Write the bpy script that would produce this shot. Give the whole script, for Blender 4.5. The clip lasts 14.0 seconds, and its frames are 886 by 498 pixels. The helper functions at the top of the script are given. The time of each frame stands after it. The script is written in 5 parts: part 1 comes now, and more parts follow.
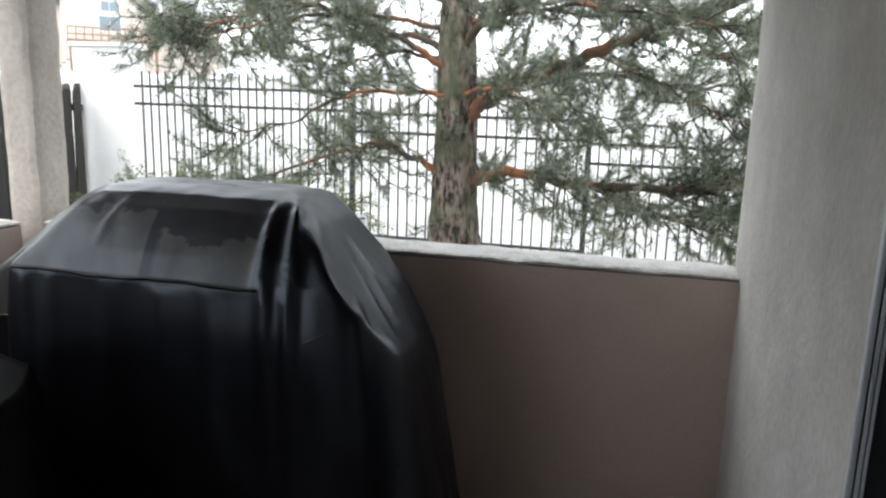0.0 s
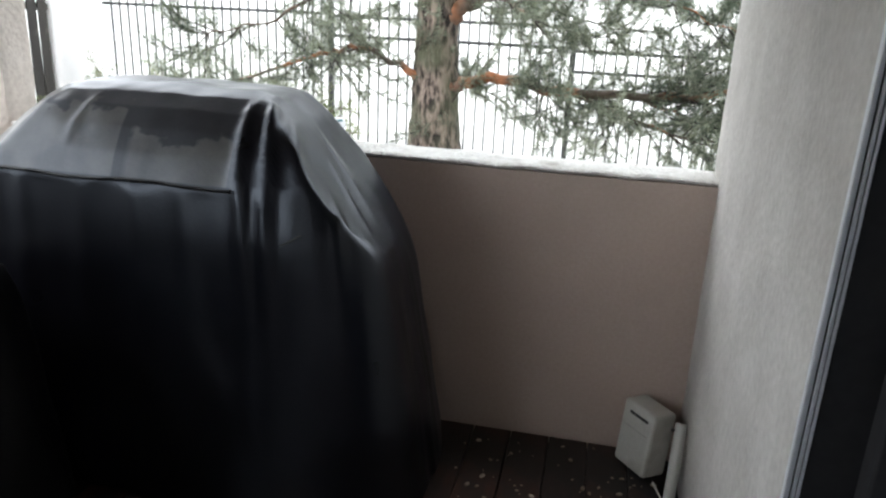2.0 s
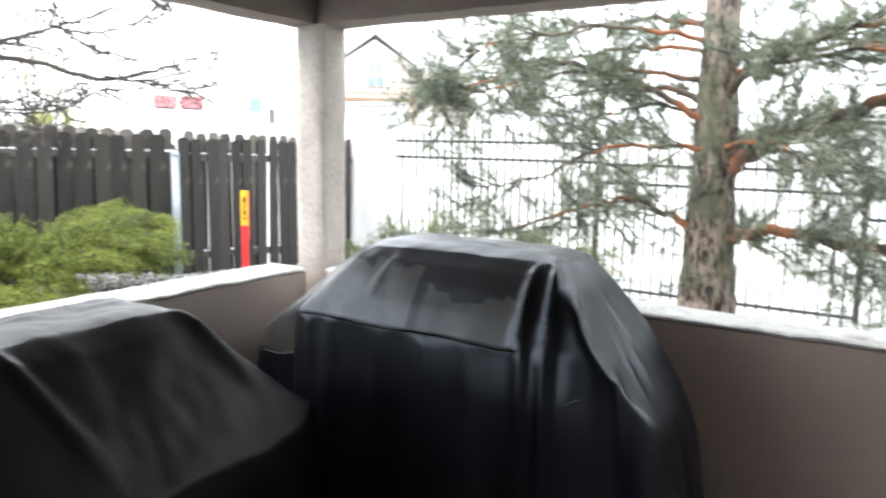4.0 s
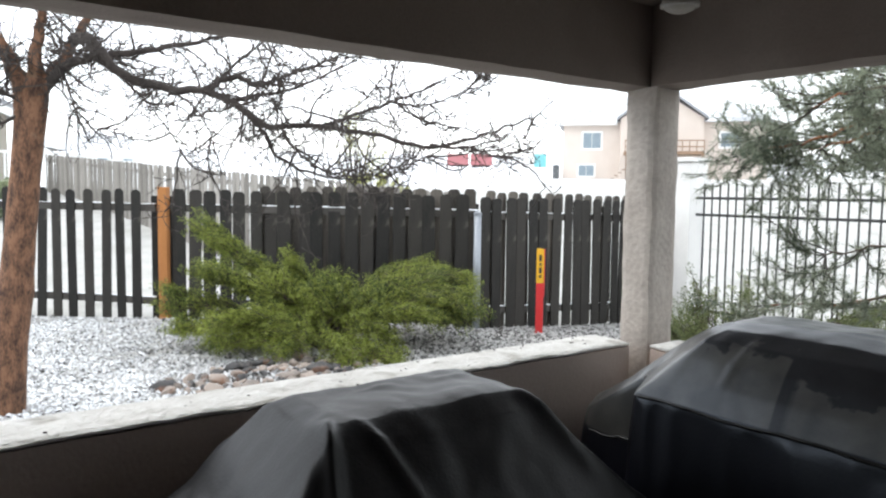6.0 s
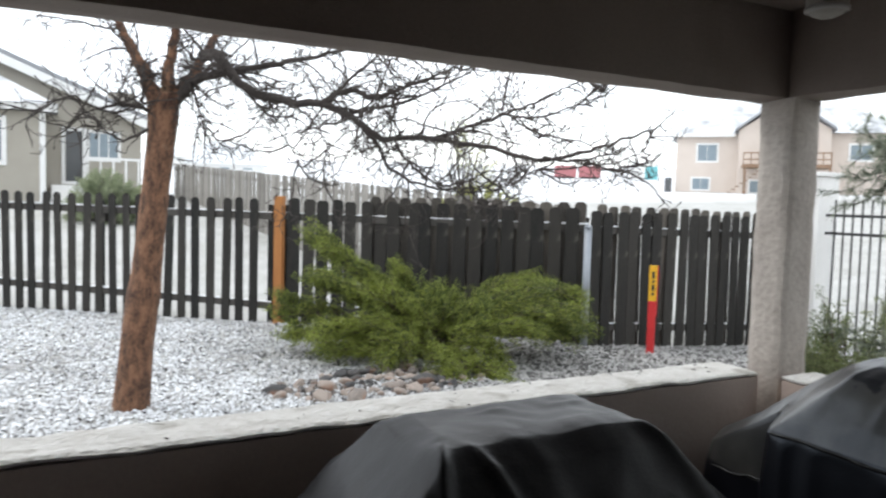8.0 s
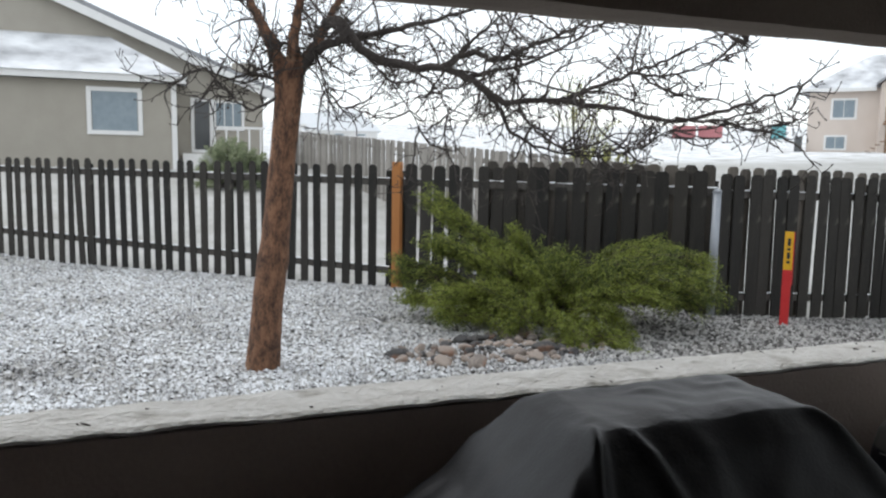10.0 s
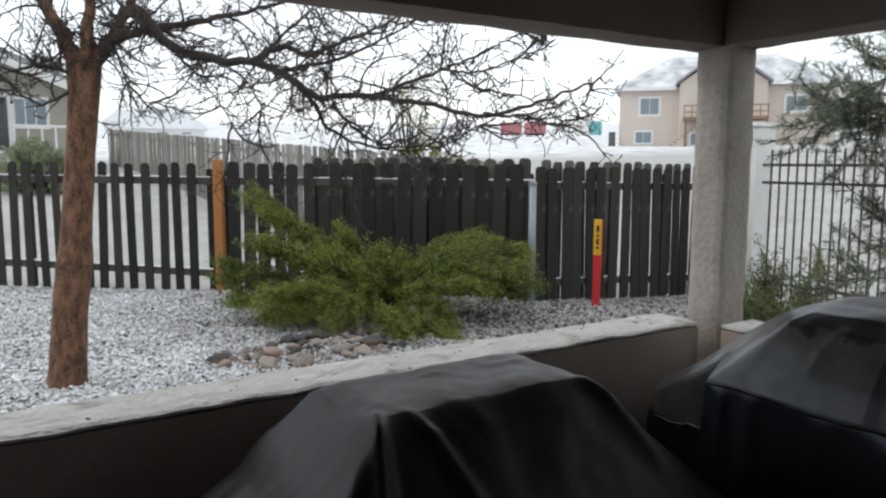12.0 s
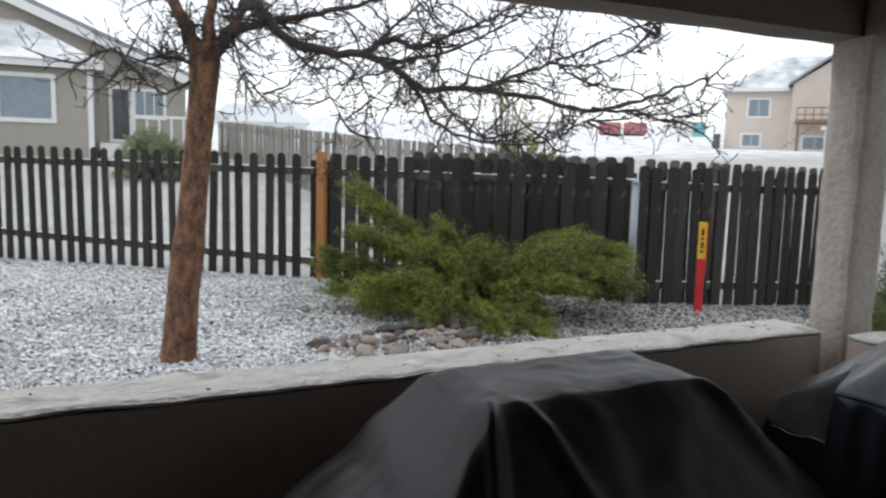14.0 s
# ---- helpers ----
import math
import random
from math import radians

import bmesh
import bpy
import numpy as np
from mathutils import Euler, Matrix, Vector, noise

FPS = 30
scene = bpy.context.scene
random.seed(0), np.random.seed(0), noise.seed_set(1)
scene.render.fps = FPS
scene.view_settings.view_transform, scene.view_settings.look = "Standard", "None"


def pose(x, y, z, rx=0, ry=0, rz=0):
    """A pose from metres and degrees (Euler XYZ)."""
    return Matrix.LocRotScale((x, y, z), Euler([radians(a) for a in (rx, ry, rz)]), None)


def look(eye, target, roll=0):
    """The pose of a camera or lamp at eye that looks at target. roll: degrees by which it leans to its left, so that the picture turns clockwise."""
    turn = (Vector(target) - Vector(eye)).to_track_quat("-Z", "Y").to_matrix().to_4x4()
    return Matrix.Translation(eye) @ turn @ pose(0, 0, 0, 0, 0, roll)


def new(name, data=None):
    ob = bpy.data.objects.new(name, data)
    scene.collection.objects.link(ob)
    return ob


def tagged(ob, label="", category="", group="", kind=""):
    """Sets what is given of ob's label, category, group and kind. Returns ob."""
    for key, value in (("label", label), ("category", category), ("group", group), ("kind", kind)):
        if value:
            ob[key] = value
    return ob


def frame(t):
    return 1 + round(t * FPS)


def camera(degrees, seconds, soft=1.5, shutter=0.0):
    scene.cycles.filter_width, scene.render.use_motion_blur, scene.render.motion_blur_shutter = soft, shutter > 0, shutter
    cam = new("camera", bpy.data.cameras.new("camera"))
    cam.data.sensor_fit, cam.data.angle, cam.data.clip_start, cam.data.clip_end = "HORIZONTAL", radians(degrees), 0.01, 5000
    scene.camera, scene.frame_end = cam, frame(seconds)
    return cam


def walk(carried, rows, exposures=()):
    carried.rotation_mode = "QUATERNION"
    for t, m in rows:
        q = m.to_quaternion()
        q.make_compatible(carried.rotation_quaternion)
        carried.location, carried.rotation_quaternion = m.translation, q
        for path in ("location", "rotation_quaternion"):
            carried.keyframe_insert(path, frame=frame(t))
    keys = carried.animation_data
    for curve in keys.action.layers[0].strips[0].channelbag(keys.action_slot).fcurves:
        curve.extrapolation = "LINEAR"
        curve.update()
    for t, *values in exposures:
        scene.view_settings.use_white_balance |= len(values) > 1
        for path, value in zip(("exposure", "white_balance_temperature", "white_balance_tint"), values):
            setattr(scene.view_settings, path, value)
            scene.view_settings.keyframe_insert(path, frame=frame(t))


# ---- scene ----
cam = camera(62.3, 14.0, soft=2.3, shutter=0.27)
PATH = [
    (0, (-0.387, -2.42, 1.516), (-0.848, -0.514, 1.123), 1.8),
    (0.5, (-0.385, -2.42, 1.513), (-0.849, -0.523, 1.085), 1.9),
    (1, (-0.385, -2.412, 1.51), (-0.839, -0.519, 1.051), 2.0),
    (1.5, (-0.387, -2.412, 1.497), (-0.808, -0.529, 0.971), 2.1),
    (2, (-0.38, -2.413, 1.486), (-0.769, -0.553, 0.864), 2.6),
    (2.3, (-0.412, -2.409, 1.482), (-0.783, -0.556, 0.826), 2.1),
    (2.5, (-0.382, -2.406, 1.478), (-0.753, -0.554, 0.82), 2.0),
    (3, (-0.391, -2.412, 1.493), (-0.861, -0.551, 0.931), 1.6),
    (3.5, (-0.404, -2.435, 1.537), (-1.122, -0.615, 1.125), 0.8),
    (4, (-0.452, -2.436, 1.56), (-1.508, -0.761, 1.277), 1.1),
    (4.2, (-0.474, -2.472, 1.573), (-1.668, -0.89, 1.308), 1.6),
    (6.3, (-0.708, -2.461, 1.615), (-2.322, -1.289, 1.468), 0.7),
    (6.5, (-0.687, -2.43, 1.614), (-2.238, -1.176, 1.465), 1.1),
    (7, (-0.675, -2.389, 1.622), (-2.188, -1.089, 1.48), 1.5),
    (7.5, (-0.697, -2.402, 1.639), (-2.321, -1.239, 1.535), 2.7),
    (8, (-0.778, -2.457, 1.629), (-2.541, -1.521, 1.502), 1.6),
    (8.5, (-0.826, -2.524, 1.638), (-2.662, -1.743, 1.495), 2.2),
    (8.7, (-0.838, -2.535, 1.64), (-2.685, -1.782, 1.493), 2.2),
    (10.8, (-0.896, -2.453, 1.623), (-2.765, -1.796, 1.344), 0.1),
    (11, (-0.884, -2.438, 1.617), (-2.722, -1.697, 1.349), -0.6),
    (11.5, (-0.849, -2.404, 1.62), (-2.6, -1.471, 1.368), -0.4),
    (12, (-0.822, -2.385, 1.623), (-2.507, -1.333, 1.389), 0.1),
    (12.5, (-0.82, -2.378, 1.627), (-2.492, -1.3, 1.422), 0.3),
    (13, (-0.863, -2.4, 1.613), (-2.61, -1.45, 1.4), 0.8),
    (13.5, (-0.9, -2.453, 1.603), (-2.755, -1.741, 1.371), 1.7),
    (14, (-0.868, -2.428, 1.594), (-2.67, -1.595, 1.351), 1.5),
]
walk(cam, [(r[0], look(*r[1:])) for r in PATH], [(0, 1.38), (1.0, 1.47), (2.0, 2.0), (2.5, 2.32), (3.0, 2.42), (3.5, 2.22), (4.0, 2.03), (6.5, 0.85), (7.5, 0.78), (8.5, 0.5), (11.0, 0.0), (12.0, 0.0), (12.5, 0.1), (13.5, 0.2), (14.0, 0.07)])

# ---- world and light ----
world = bpy.data.worlds.new("overcast_sky")
scene.world = world
world.use_nodes = True
wn, wl = world.node_tree.nodes, world.node_tree.links
wn.clear()
sky = wn.new("ShaderNodeTexSky")
sky.sky_type = "NISHITA"
sky.sun_disc = False
sky.sun_elevation = radians(42)
sky.sun_rotation = radians(300)
sky_dim = wn.new("ShaderNodeVectorMath")
sky_dim.operation = "SCALE"
sky_dim.inputs[3].default_value = 0.1
cloud_noise = wn.new("ShaderNodeTexNoise")
cloud_noise.inputs["Scale"].default_value = 1.6
cloud_noise.inputs["Detail"].default_value = 4
cloud_ramp = wn.new("ShaderNodeValToRGB")
cloud_ramp.color_ramp.elements[0].color = (0.86, 0.93, 1.0, 1)
cloud_ramp.color_ramp.elements[1].color = (1.10, 1.12, 1.14, 1)
cloud_mix = wn.new("ShaderNodeMix")
cloud_mix.data_type = "RGBA"
cloud_mix.inputs[0].default_value = 0.82
sky_back = wn.new("ShaderNodeBackground")
sky_back.inputs["Strength"].default_value = 1.25
sky_out = wn.new("ShaderNodeOutputWorld")
wl.new(sky.outputs[0], sky_dim.inputs[0])
wl.new(cloud_noise.outputs["Fac"], cloud_ramp.inputs[0])
wl.new(sky_dim.outputs[0], cloud_mix.inputs[6])
wl.new(cloud_ramp.outputs[0], cloud_mix.inputs[7])
wl.new(cloud_mix.outputs[2], sky_back.inputs[0])
wl.new(sky_back.outputs[0], sky_out.inputs[0])

sun = new("sun", bpy.data.lights.new("sun", "SUN"))
sun.data.energy = 0.7
sun.data.angle = radians(25)
sun.data.color = (1.0, 0.97, 0.93)
sun.matrix_world = look((0, 0, 10), (5, 6, 0))

# ---- materials ----


def material(name, dark, light, scale=8.0, rough=0.8, bump=0.2, fine=60.0, metal=0.0, stain=None, stain_scale=1.2,
             stain_edge=(0.5, 0.65), per_piece=0.0, island=False, stretch=(1, 1, 1), rough_var=0.1, snow=None, span=(0.32, 0.75), relief=0.01, specular=0.5, snow_thin=None):
    """Two-scale noise colour, relief and optional stains, snow dust and piece-to-piece change."""
    m = bpy.data.materials.new(name)
    m.use_nodes = True
    n, l = m.node_tree.nodes, m.node_tree.links
    bsdf = n["Principled BSDF"]
    bsdf.inputs["Metallic"].default_value = metal
    geo = n.new("ShaderNodeNewGeometry")
    tex = n.new("ShaderNodeTexCoord")
    mapping = n.new("ShaderNodeMapping")
    mapping.inputs["Scale"].default_value = stretch
    l.new(tex.outputs["Object"], mapping.inputs[0])
    big = n.new("ShaderNodeTexNoise")
    big.inputs["Scale"].default_value, big.inputs["Detail"].default_value = scale, 5
    small = n.new("ShaderNodeTexNoise")
    small.inputs["Scale"].default_value, small.inputs["Detail"].default_value = fine, 3
    l.new(mapping.outputs[0], big.inputs[0])
    l.new(mapping.outputs[0], small.inputs[0])
    blend = n.new("ShaderNodeMath")
    blend.operation = "MULTIPLY_ADD"
    blend.inputs[1].default_value, blend.inputs[2].default_value = 0.45, 0.0
    l.new(small.outputs[0], blend.inputs[0])
    total = n.new("ShaderNodeMath")
    total.operation = "MULTIPLY_ADD"
    total.inputs[1].default_value = 0.65
    l.new(big.outputs[0], total.inputs[0])
    l.new(blend.outputs[0], total.inputs[2])
    value = total.outputs[0]
    if per_piece:
        if island:
            rnd = geo.outputs["Random Per Island"]
        else:
            rnd = n.new("ShaderNodeObjectInfo").outputs["Random"]
        add = n.new("ShaderNodeMath")
        add.operation = "MULTIPLY_ADD"
        add.inputs[1].default_value = per_piece
        l.new(rnd, add.inputs[0])
        shift = n.new("ShaderNodeMath")
        shift.operation = "SUBTRACT"
        shift.inputs[1].default_value = per_piece / 2
        l.new(value, add.inputs[2])
        l.new(add.outputs[0], shift.inputs[0])
        value = shift.outputs[0]
    ramp = n.new("ShaderNodeValToRGB")
    ramp.color_ramp.elements[0].position, ramp.color_ramp.elements[1].position = span
    bsdf.inputs["Specular IOR Level"].default_value = specular
    ramp.color_ramp.elements[0].color, ramp.color_ramp.elements[1].color = (*dark, 1), (*light, 1)
    l.new(value, ramp.inputs[0])
    colour = ramp.outputs[0]
    if stain:
        st = n.new("ShaderNodeTexNoise")
        st.inputs["Scale"].default_value, st.inputs["Detail"].default_value = stain_scale, 6
        l.new(tex.outputs["Object"], st.inputs[0])
        sr = n.new("ShaderNodeMapRange")
        sr.inputs[1].default_value, sr.inputs[2].default_value = stain_edge
        l.new(st.outputs[0], sr.inputs[0])
        mx = n.new("ShaderNodeMix")
        mx.data_type = "RGBA"
        mx.inputs[7].default_value = (*stain, 1)
        l.new(sr.outputs[0], mx.inputs[0])
        l.new(colour, mx.inputs[6])
        colour = mx.outputs[2]
    if snow is not None:
        sep = n.new("ShaderNodeSeparateXYZ")
        l.new(geo.outputs["Normal"], sep.inputs[0])
        sn = n.new("ShaderNodeTexNoise")
        sn.inputs["Scale"].default_value, sn.inputs["Detail"].default_value = 0.7, 6
        l.new(geo.outputs["Position"], sn.inputs[0])
        sm = n.new("ShaderNodeMath")
        sm.operation = "MULTIPLY"
        l.new(sep.outputs[2], sm.inputs[0])
        l.new(sn.outputs[0], sm.inputs[1])
        sr = n.new("ShaderNodeMapRange")
        sr.inputs[1].default_value, sr.inputs[2].default_value = snow
        l.new(sm.outputs[0], sr.inputs[0])
        mx = n.new("ShaderNodeMix")
        mx.data_type = "RGBA"
        mx.inputs[7].default_value = (0.86, 0.88, 0.9, 1)
        amount = sr.outputs[0]
        if snow_thin:
            way, a, b, low, high = snow_thin
            ps = n.new("ShaderNodeSeparateXYZ")
            l.new(geo.outputs["Position"], ps.inputs[0])
            tr = n.new("ShaderNodeMapRange")
            tr.inputs[1].default_value, tr.inputs[2].default_value = a, b
            tr.inputs[3].default_value, tr.inputs[4].default_value = low, high
            l.new(ps.outputs[way], tr.inputs[0])
            tm = n.new("ShaderNodeMath")
            tm.operation = "MULTIPLY"
            l.new(tr.outputs[0], tm.inputs[0])
            l.new(amount, tm.inputs[1])
            amount = tm.outputs[0]
        l.new(amount, mx.inputs[0])
        l.new(colour, mx.inputs[6])
        colour = mx.outputs[2]
    l.new(colour, bsdf.inputs["Base Color"])
    rr = n.new("ShaderNodeMapRange")
    rr.inputs[3].default_value, rr.inputs[4].default_value = max(0.02, rough - rough_var), min(1, rough + rough_var)
    l.new(big.outputs[0], rr.inputs[0])
    l.new(rr.outputs[0], bsdf.inputs["Roughness"])
    if bump:
        b = n.new("ShaderNodeBump")
        b.inputs["Strength"].default_value = bump
        b.inputs["Distance"].default_value = relief
        l.new(total.outputs[0], b.inputs["Height"])
        l.new(b.outputs[0], bsdf.inputs["Normal"])
    return m


STUCCO = material("stucco", (0.43, 0.41, 0.38), (0.60, 0.575, 0.54), 5.0, 0.92, 0.6, 48, span=(0.36, 0.72), relief=0.011, stain=(0.42, 0.39, 0.355), stain_scale=1.3, stain_edge=(0.55, 0.75))
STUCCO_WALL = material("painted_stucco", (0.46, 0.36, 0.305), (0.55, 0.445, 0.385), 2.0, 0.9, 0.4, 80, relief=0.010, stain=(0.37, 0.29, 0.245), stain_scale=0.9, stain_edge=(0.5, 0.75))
STUCCO_COLUMN = material("column_stucco", (0.39, 0.345, 0.305), (0.56, 0.51, 0.46), 6.0, 0.92, 0.9, 45, span=(0.36, 0.72), relief=0.016, stain=(0.30, 0.255, 0.22), stain_scale=3.0, stain_edge=(0.6, 0.75))
# Darker copy of the painted stucco; the west wall's shade is in its colour.
STUCCO_SHADE = material("shaded_painted_stucco", (0.37, 0.305, 0.268), (0.46, 0.385, 0.34), 2.0, 0.9, 0.4, 80, relief=0.010, stain=(0.32, 0.262, 0.228), stain_scale=0.9, stain_edge=(0.5, 0.75))
# Wall stucco made paler: sky light on the top is in the colour; dirt stains.
STUCCO_TOP = material("skylit_cap_stucco", (0.52, 0.50, 0.46), (0.74, 0.73, 0.70), 9.0, 0.95, 1.0, 38, relief=0.03, stain=(0.36, 0.34, 0.30), stain_scale=7.0, stain_edge=(0.57, 0.72), stretch=(1.6, 1, 1))
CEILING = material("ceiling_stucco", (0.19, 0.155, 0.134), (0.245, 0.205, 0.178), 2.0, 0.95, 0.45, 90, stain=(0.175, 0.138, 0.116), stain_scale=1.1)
PILLAR = material("white_stucco", (0.72, 0.71, 0.69), (0.84, 0.83, 0.81), 3.0, 0.9, 0.4, 60)
FLOOR_BOARD = material("wet_deck_board", (0.014, 0.008, 0.006), (0.08, 0.032, 0.019), 5.0, 0.36, 0.4, 50, per_piece=0.5, stretch=(1, 0.2, 1), stain=(0.012, 0.010, 0.009), stain_scale=2.5, stain_edge=(0.48, 0.62), rough_var=0.2)
# Black vinyl; the sky's blue sheen is put into base colour and specular tint.
COVER = material("black_vinyl", (0.0022, 0.0022, 0.0038), (0.0058, 0.0058, 0.0088), 6.0, 0.31, 0.12, 110, rough_var=0.08, specular=0.5)
COVER.node_tree.nodes["Principled BSDF"].inputs["Specular Tint"].default_value = (0.80, 0.88, 1.0, 1)


def fade_patches(m, boxes, colour):
    """Sun-faded, water-edged patches on the cover, in its own coordinates."""
    n, l = m.node_tree.nodes, m.node_tree.links
    bsdf = n["Principled BSDF"]
    tex = n.new("ShaderNodeTexCoord")
    wob = n.new("ShaderNodeTexNoise")
    wob.inputs["Scale"].default_value, wob.inputs["Detail"].default_value = 14, 4
    l.new(tex.outputs["Object"], wob.inputs[0])
    sep = n.new("ShaderNodeSeparateXYZ")
    l.new(tex.outputs["Object"], sep.inputs[0])
    up = n.new("ShaderNodeMath")
    up.operation = "MULTIPLY_ADD"
    up.inputs[1].default_value = 0.16
    l.new(wob.outputs[0], up.inputs[0])
    l.new(sep.outputs[2], up.inputs[2])

    def step(value, a, b):
        r = n.new("ShaderNodeMapRange")
        r.inputs[1].default_value, r.inputs[2].default_value = a, b
        l.new(value, r.inputs[0])
        return r.outputs[0]

    def times(a, b):
        q = n.new("ShaderNodeMath")
        q.operation = "MULTIPLY"
        l.new(a, q.inputs[0])
        l.new(b, q.inputs[1])
        return q.outputs[0]
    mottle = n.new("ShaderNodeTexNoise")
    mottle.inputs["Scale"].default_value, mottle.inputs["Detail"].default_value = 8, 6
    l.new(tex.outputs["Object"], mottle.inputs[0])
    worn = n.new("ShaderNodeMapRange")
    for socket, value in enumerate((0.36, 0.62, 0.5, 1.0), 1):
        worn.inputs[socket].default_value = value
    l.new(mottle.outputs[0], worn.inputs[0])
    base = bsdf.inputs["Base Color"].links[0].from_socket
    for x0, x1, z0, z1 in boxes:
        mask = times(times(step(sep.outputs[0], x0, x0 + 0.02), step(sep.outputs[0], x1, x1 - 0.006)), times(step(sep.outputs[2], z0, z0 + 0.004), step(up.outputs[0], z1 + 0.09, z1 + 0.08)))
        mask = times(mask, worn.outputs[0])
        mx = n.new("ShaderNodeMix")
        mx.data_type = "RGBA"
        mx.inputs[7].default_value = (*colour, 1)
        l.new(mask, mx.inputs[0])
        l.new(base, mx.inputs[6])
        base = mx.outputs[2]
    l.new(base, bsdf.inputs["Base Color"])


fade_patches(COVER, ((-2.24, -1.36, 0.985, 1.60),), (0.032, 0.032, 0.034))
fade_patches(COVER, ((-2.80, -2.26, 0.76, 1.30),), (0.055, 0.054, 0.050))
fade_patches(COVER, ((-2.24, -1.745, 0.985, 1.16), (-1.72, -1.38, 0.985, 1.10)), (0.115, 0.112, 0.104))
COVER_OLD = material("faded_black_vinyl", (0.006, 0.006, 0.007), (0.015, 0.015, 0.017), 4.0, 0.4, 0.2, 120, stain=(0.018, 0.0175, 0.017), stain_scale=2.2, stain_edge=(0.55, 0.75), rough_var=0.1, specular=0.34)
SEAM = material("black_piping", (0.004, 0.004, 0.004), (0.009, 0.009, 0.009), 30, 0.6, 0.2)
FADED = material("faded_panel_vinyl", (0.055, 0.053, 0.05), (0.075, 0.072, 0.068), 6.0, 0.5, 0.25, 110, stain=(0.02, 0.02, 0.021), stain_scale=6.0, stain_edge=(0.52, 0.6))
ALUMINIUM = material("white_aluminium", (0.55, 0.57, 0.6), (0.68, 0.7, 0.73), 5, 0.35, 0.05, 60, metal=0.3)
DARK_GASKET = material("dark_gasket", (0.012, 0.012, 0.013), (0.025, 0.025, 0.027), 20, 0.5, 0.1)
CURTAIN = material("dark_curtain", (0.085, 0.095, 0.125), (0.15, 0.165, 0.205), 4, 0.9, 0.2, 90, stretch=(1, 6, 1))
ROOM_WALL = material("room_wall", (0.35, 0.33, 0.3), (0.4, 0.38, 0.35), 2, 0.9, 0.1)
BOX_PLASTIC = material("weathered_plastic", (0.50, 0.49, 0.44), (0.60, 0.59, 0.54), 5, 0.55, 0.1, 80, stain=(0.4, 0.38, 0.33), stain_scale=6)
PIPE_WHITE = material("off_white_pipe", (0.5, 0.49, 0.45), (0.6, 0.59, 0.55), 8, 0.5, 0.1)
LAMP_RIM = material("lamp_rim", (0.26, 0.24, 0.22), (0.33, 0.31, 0.29), 10, 0.4, 0.05)
LAMP_DOME = material("lamp_housing", (0.22, 0.20, 0.175), (0.30, 0.28, 0.25), 14, 0.45, 0.05)
PICKET = material("dark_stained_wood", (0.007, 0.0066, 0.0058), (0.036, 0.032, 0.027), 4.0, 0.82, 0.6, 40, per_piece=0.4, stretch=(5, 5, 0.5), stain=(0.085, 0.078, 0.066), stain_scale=7.0, stain_edge=(0.60, 0.74))
PICKET_OLD = material("weathered_wood", (0.15, 0.14, 0.125), (0.33, 0.31, 0.285), 4.0, 0.85, 0.6, 40, per_piece=0.4, stretch=(5, 5, 0.5))
PICKET_BACK = material("greyed_wood", (0.03, 0.026, 0.022), (0.15, 0.13, 0.11), 4.0, 0.82, 0.6, 40, per_piece=0.5, stretch=(5, 5, 0.5))
ORANGE_POST = material("cedar_post", (0.33, 0.125, 0.032), (0.47, 0.20, 0.06), 4.0, 0.75, 0.4, 40, stretch=(4, 4, 0.5))
STEEL_POST = material("galvanized_steel", (0.27, 0.29, 0.32), (0.38, 0.40, 0.43), 6.0, 0.45, 0.1, 50, metal=0.55)
MARK_RED = material("red_marker", (0.62, 0.025, 0.03), (0.72, 0.05, 0.05), 6, 0.45, 0.05)
MARK_YELLOW = material("yellow_marker", (0.80, 0.42, 0.02), (0.85, 0.5, 0.03), 6, 0.45, 0.05)
MARK_BLACK = material("black_print", (0.02, 0.02, 0.02), (0.03, 0.03, 0.03), 6, 0.6, 0.0)
PEBBLE = material("gravel", (0.075, 0.07, 0.066), (0.50, 0.485, 0.47), 6.0, 0.85, 0.3, 90, per_piece=0.8, island=True, snow=(0.12, 0.41), snow_thin=("Y", -1.4, 1.7, 1.0, 0.03))
ROCK = material("river_rock", (0.055, 0.053, 0.053), (0.33, 0.275, 0.235), 5.0, 0.75, 0.7, 40, per_piece=1.1, stain=(0.30, 0.155, 0.095), stain_scale=2.6, stain_edge=(0.54, 0.66))
BARK = material("young_bark", (0.055, 0.028, 0.018), (0.25, 0.13, 0.075), 12.0, 0.9, 1.0, 55, span=(0.42, 0.66), relief=0.02, stretch=(1.6, 1.6, 0.7), stain=(0.30, 0.20, 0.13), stain_scale=4.0, stain_edge=(0.62, 0.72))
TWIG = material("bare_twig", (0.026, 0.022, 0.020), (0.082, 0.068, 0.060), 9.0, 0.9, 0.5, 60)
PINE_BARK = material("pine_bark", span=(0.46, 0.64), relief=0.03, dark=(0.018, 0.013, 0.011), light=(0.34, 0.27, 0.225), scale=20.0, rough=0.95, bump=1.0, fine=45, stretch=(1, 1, 0.35), stain=(0.11, 0.12, 0.075), stain_scale=3.0, stain_edge=(0.45, 0.65))
PINE_LIMB = material("orange_pine_bark", (0.06, 0.05, 0.04), (0.17, 0.135, 0.105), 9.0, 0.95, 1.0, 40, stain=(0.36, 0.14, 0.065), stain_scale=2.2, stain_edge=(0.50, 0.60))
NEEDLE = material("pine_needles", (0.10, 0.125, 0.095), (0.33, 0.36, 0.26), 1.5, 0.65, 0.0, 20, per_piece=0.4, island=True)
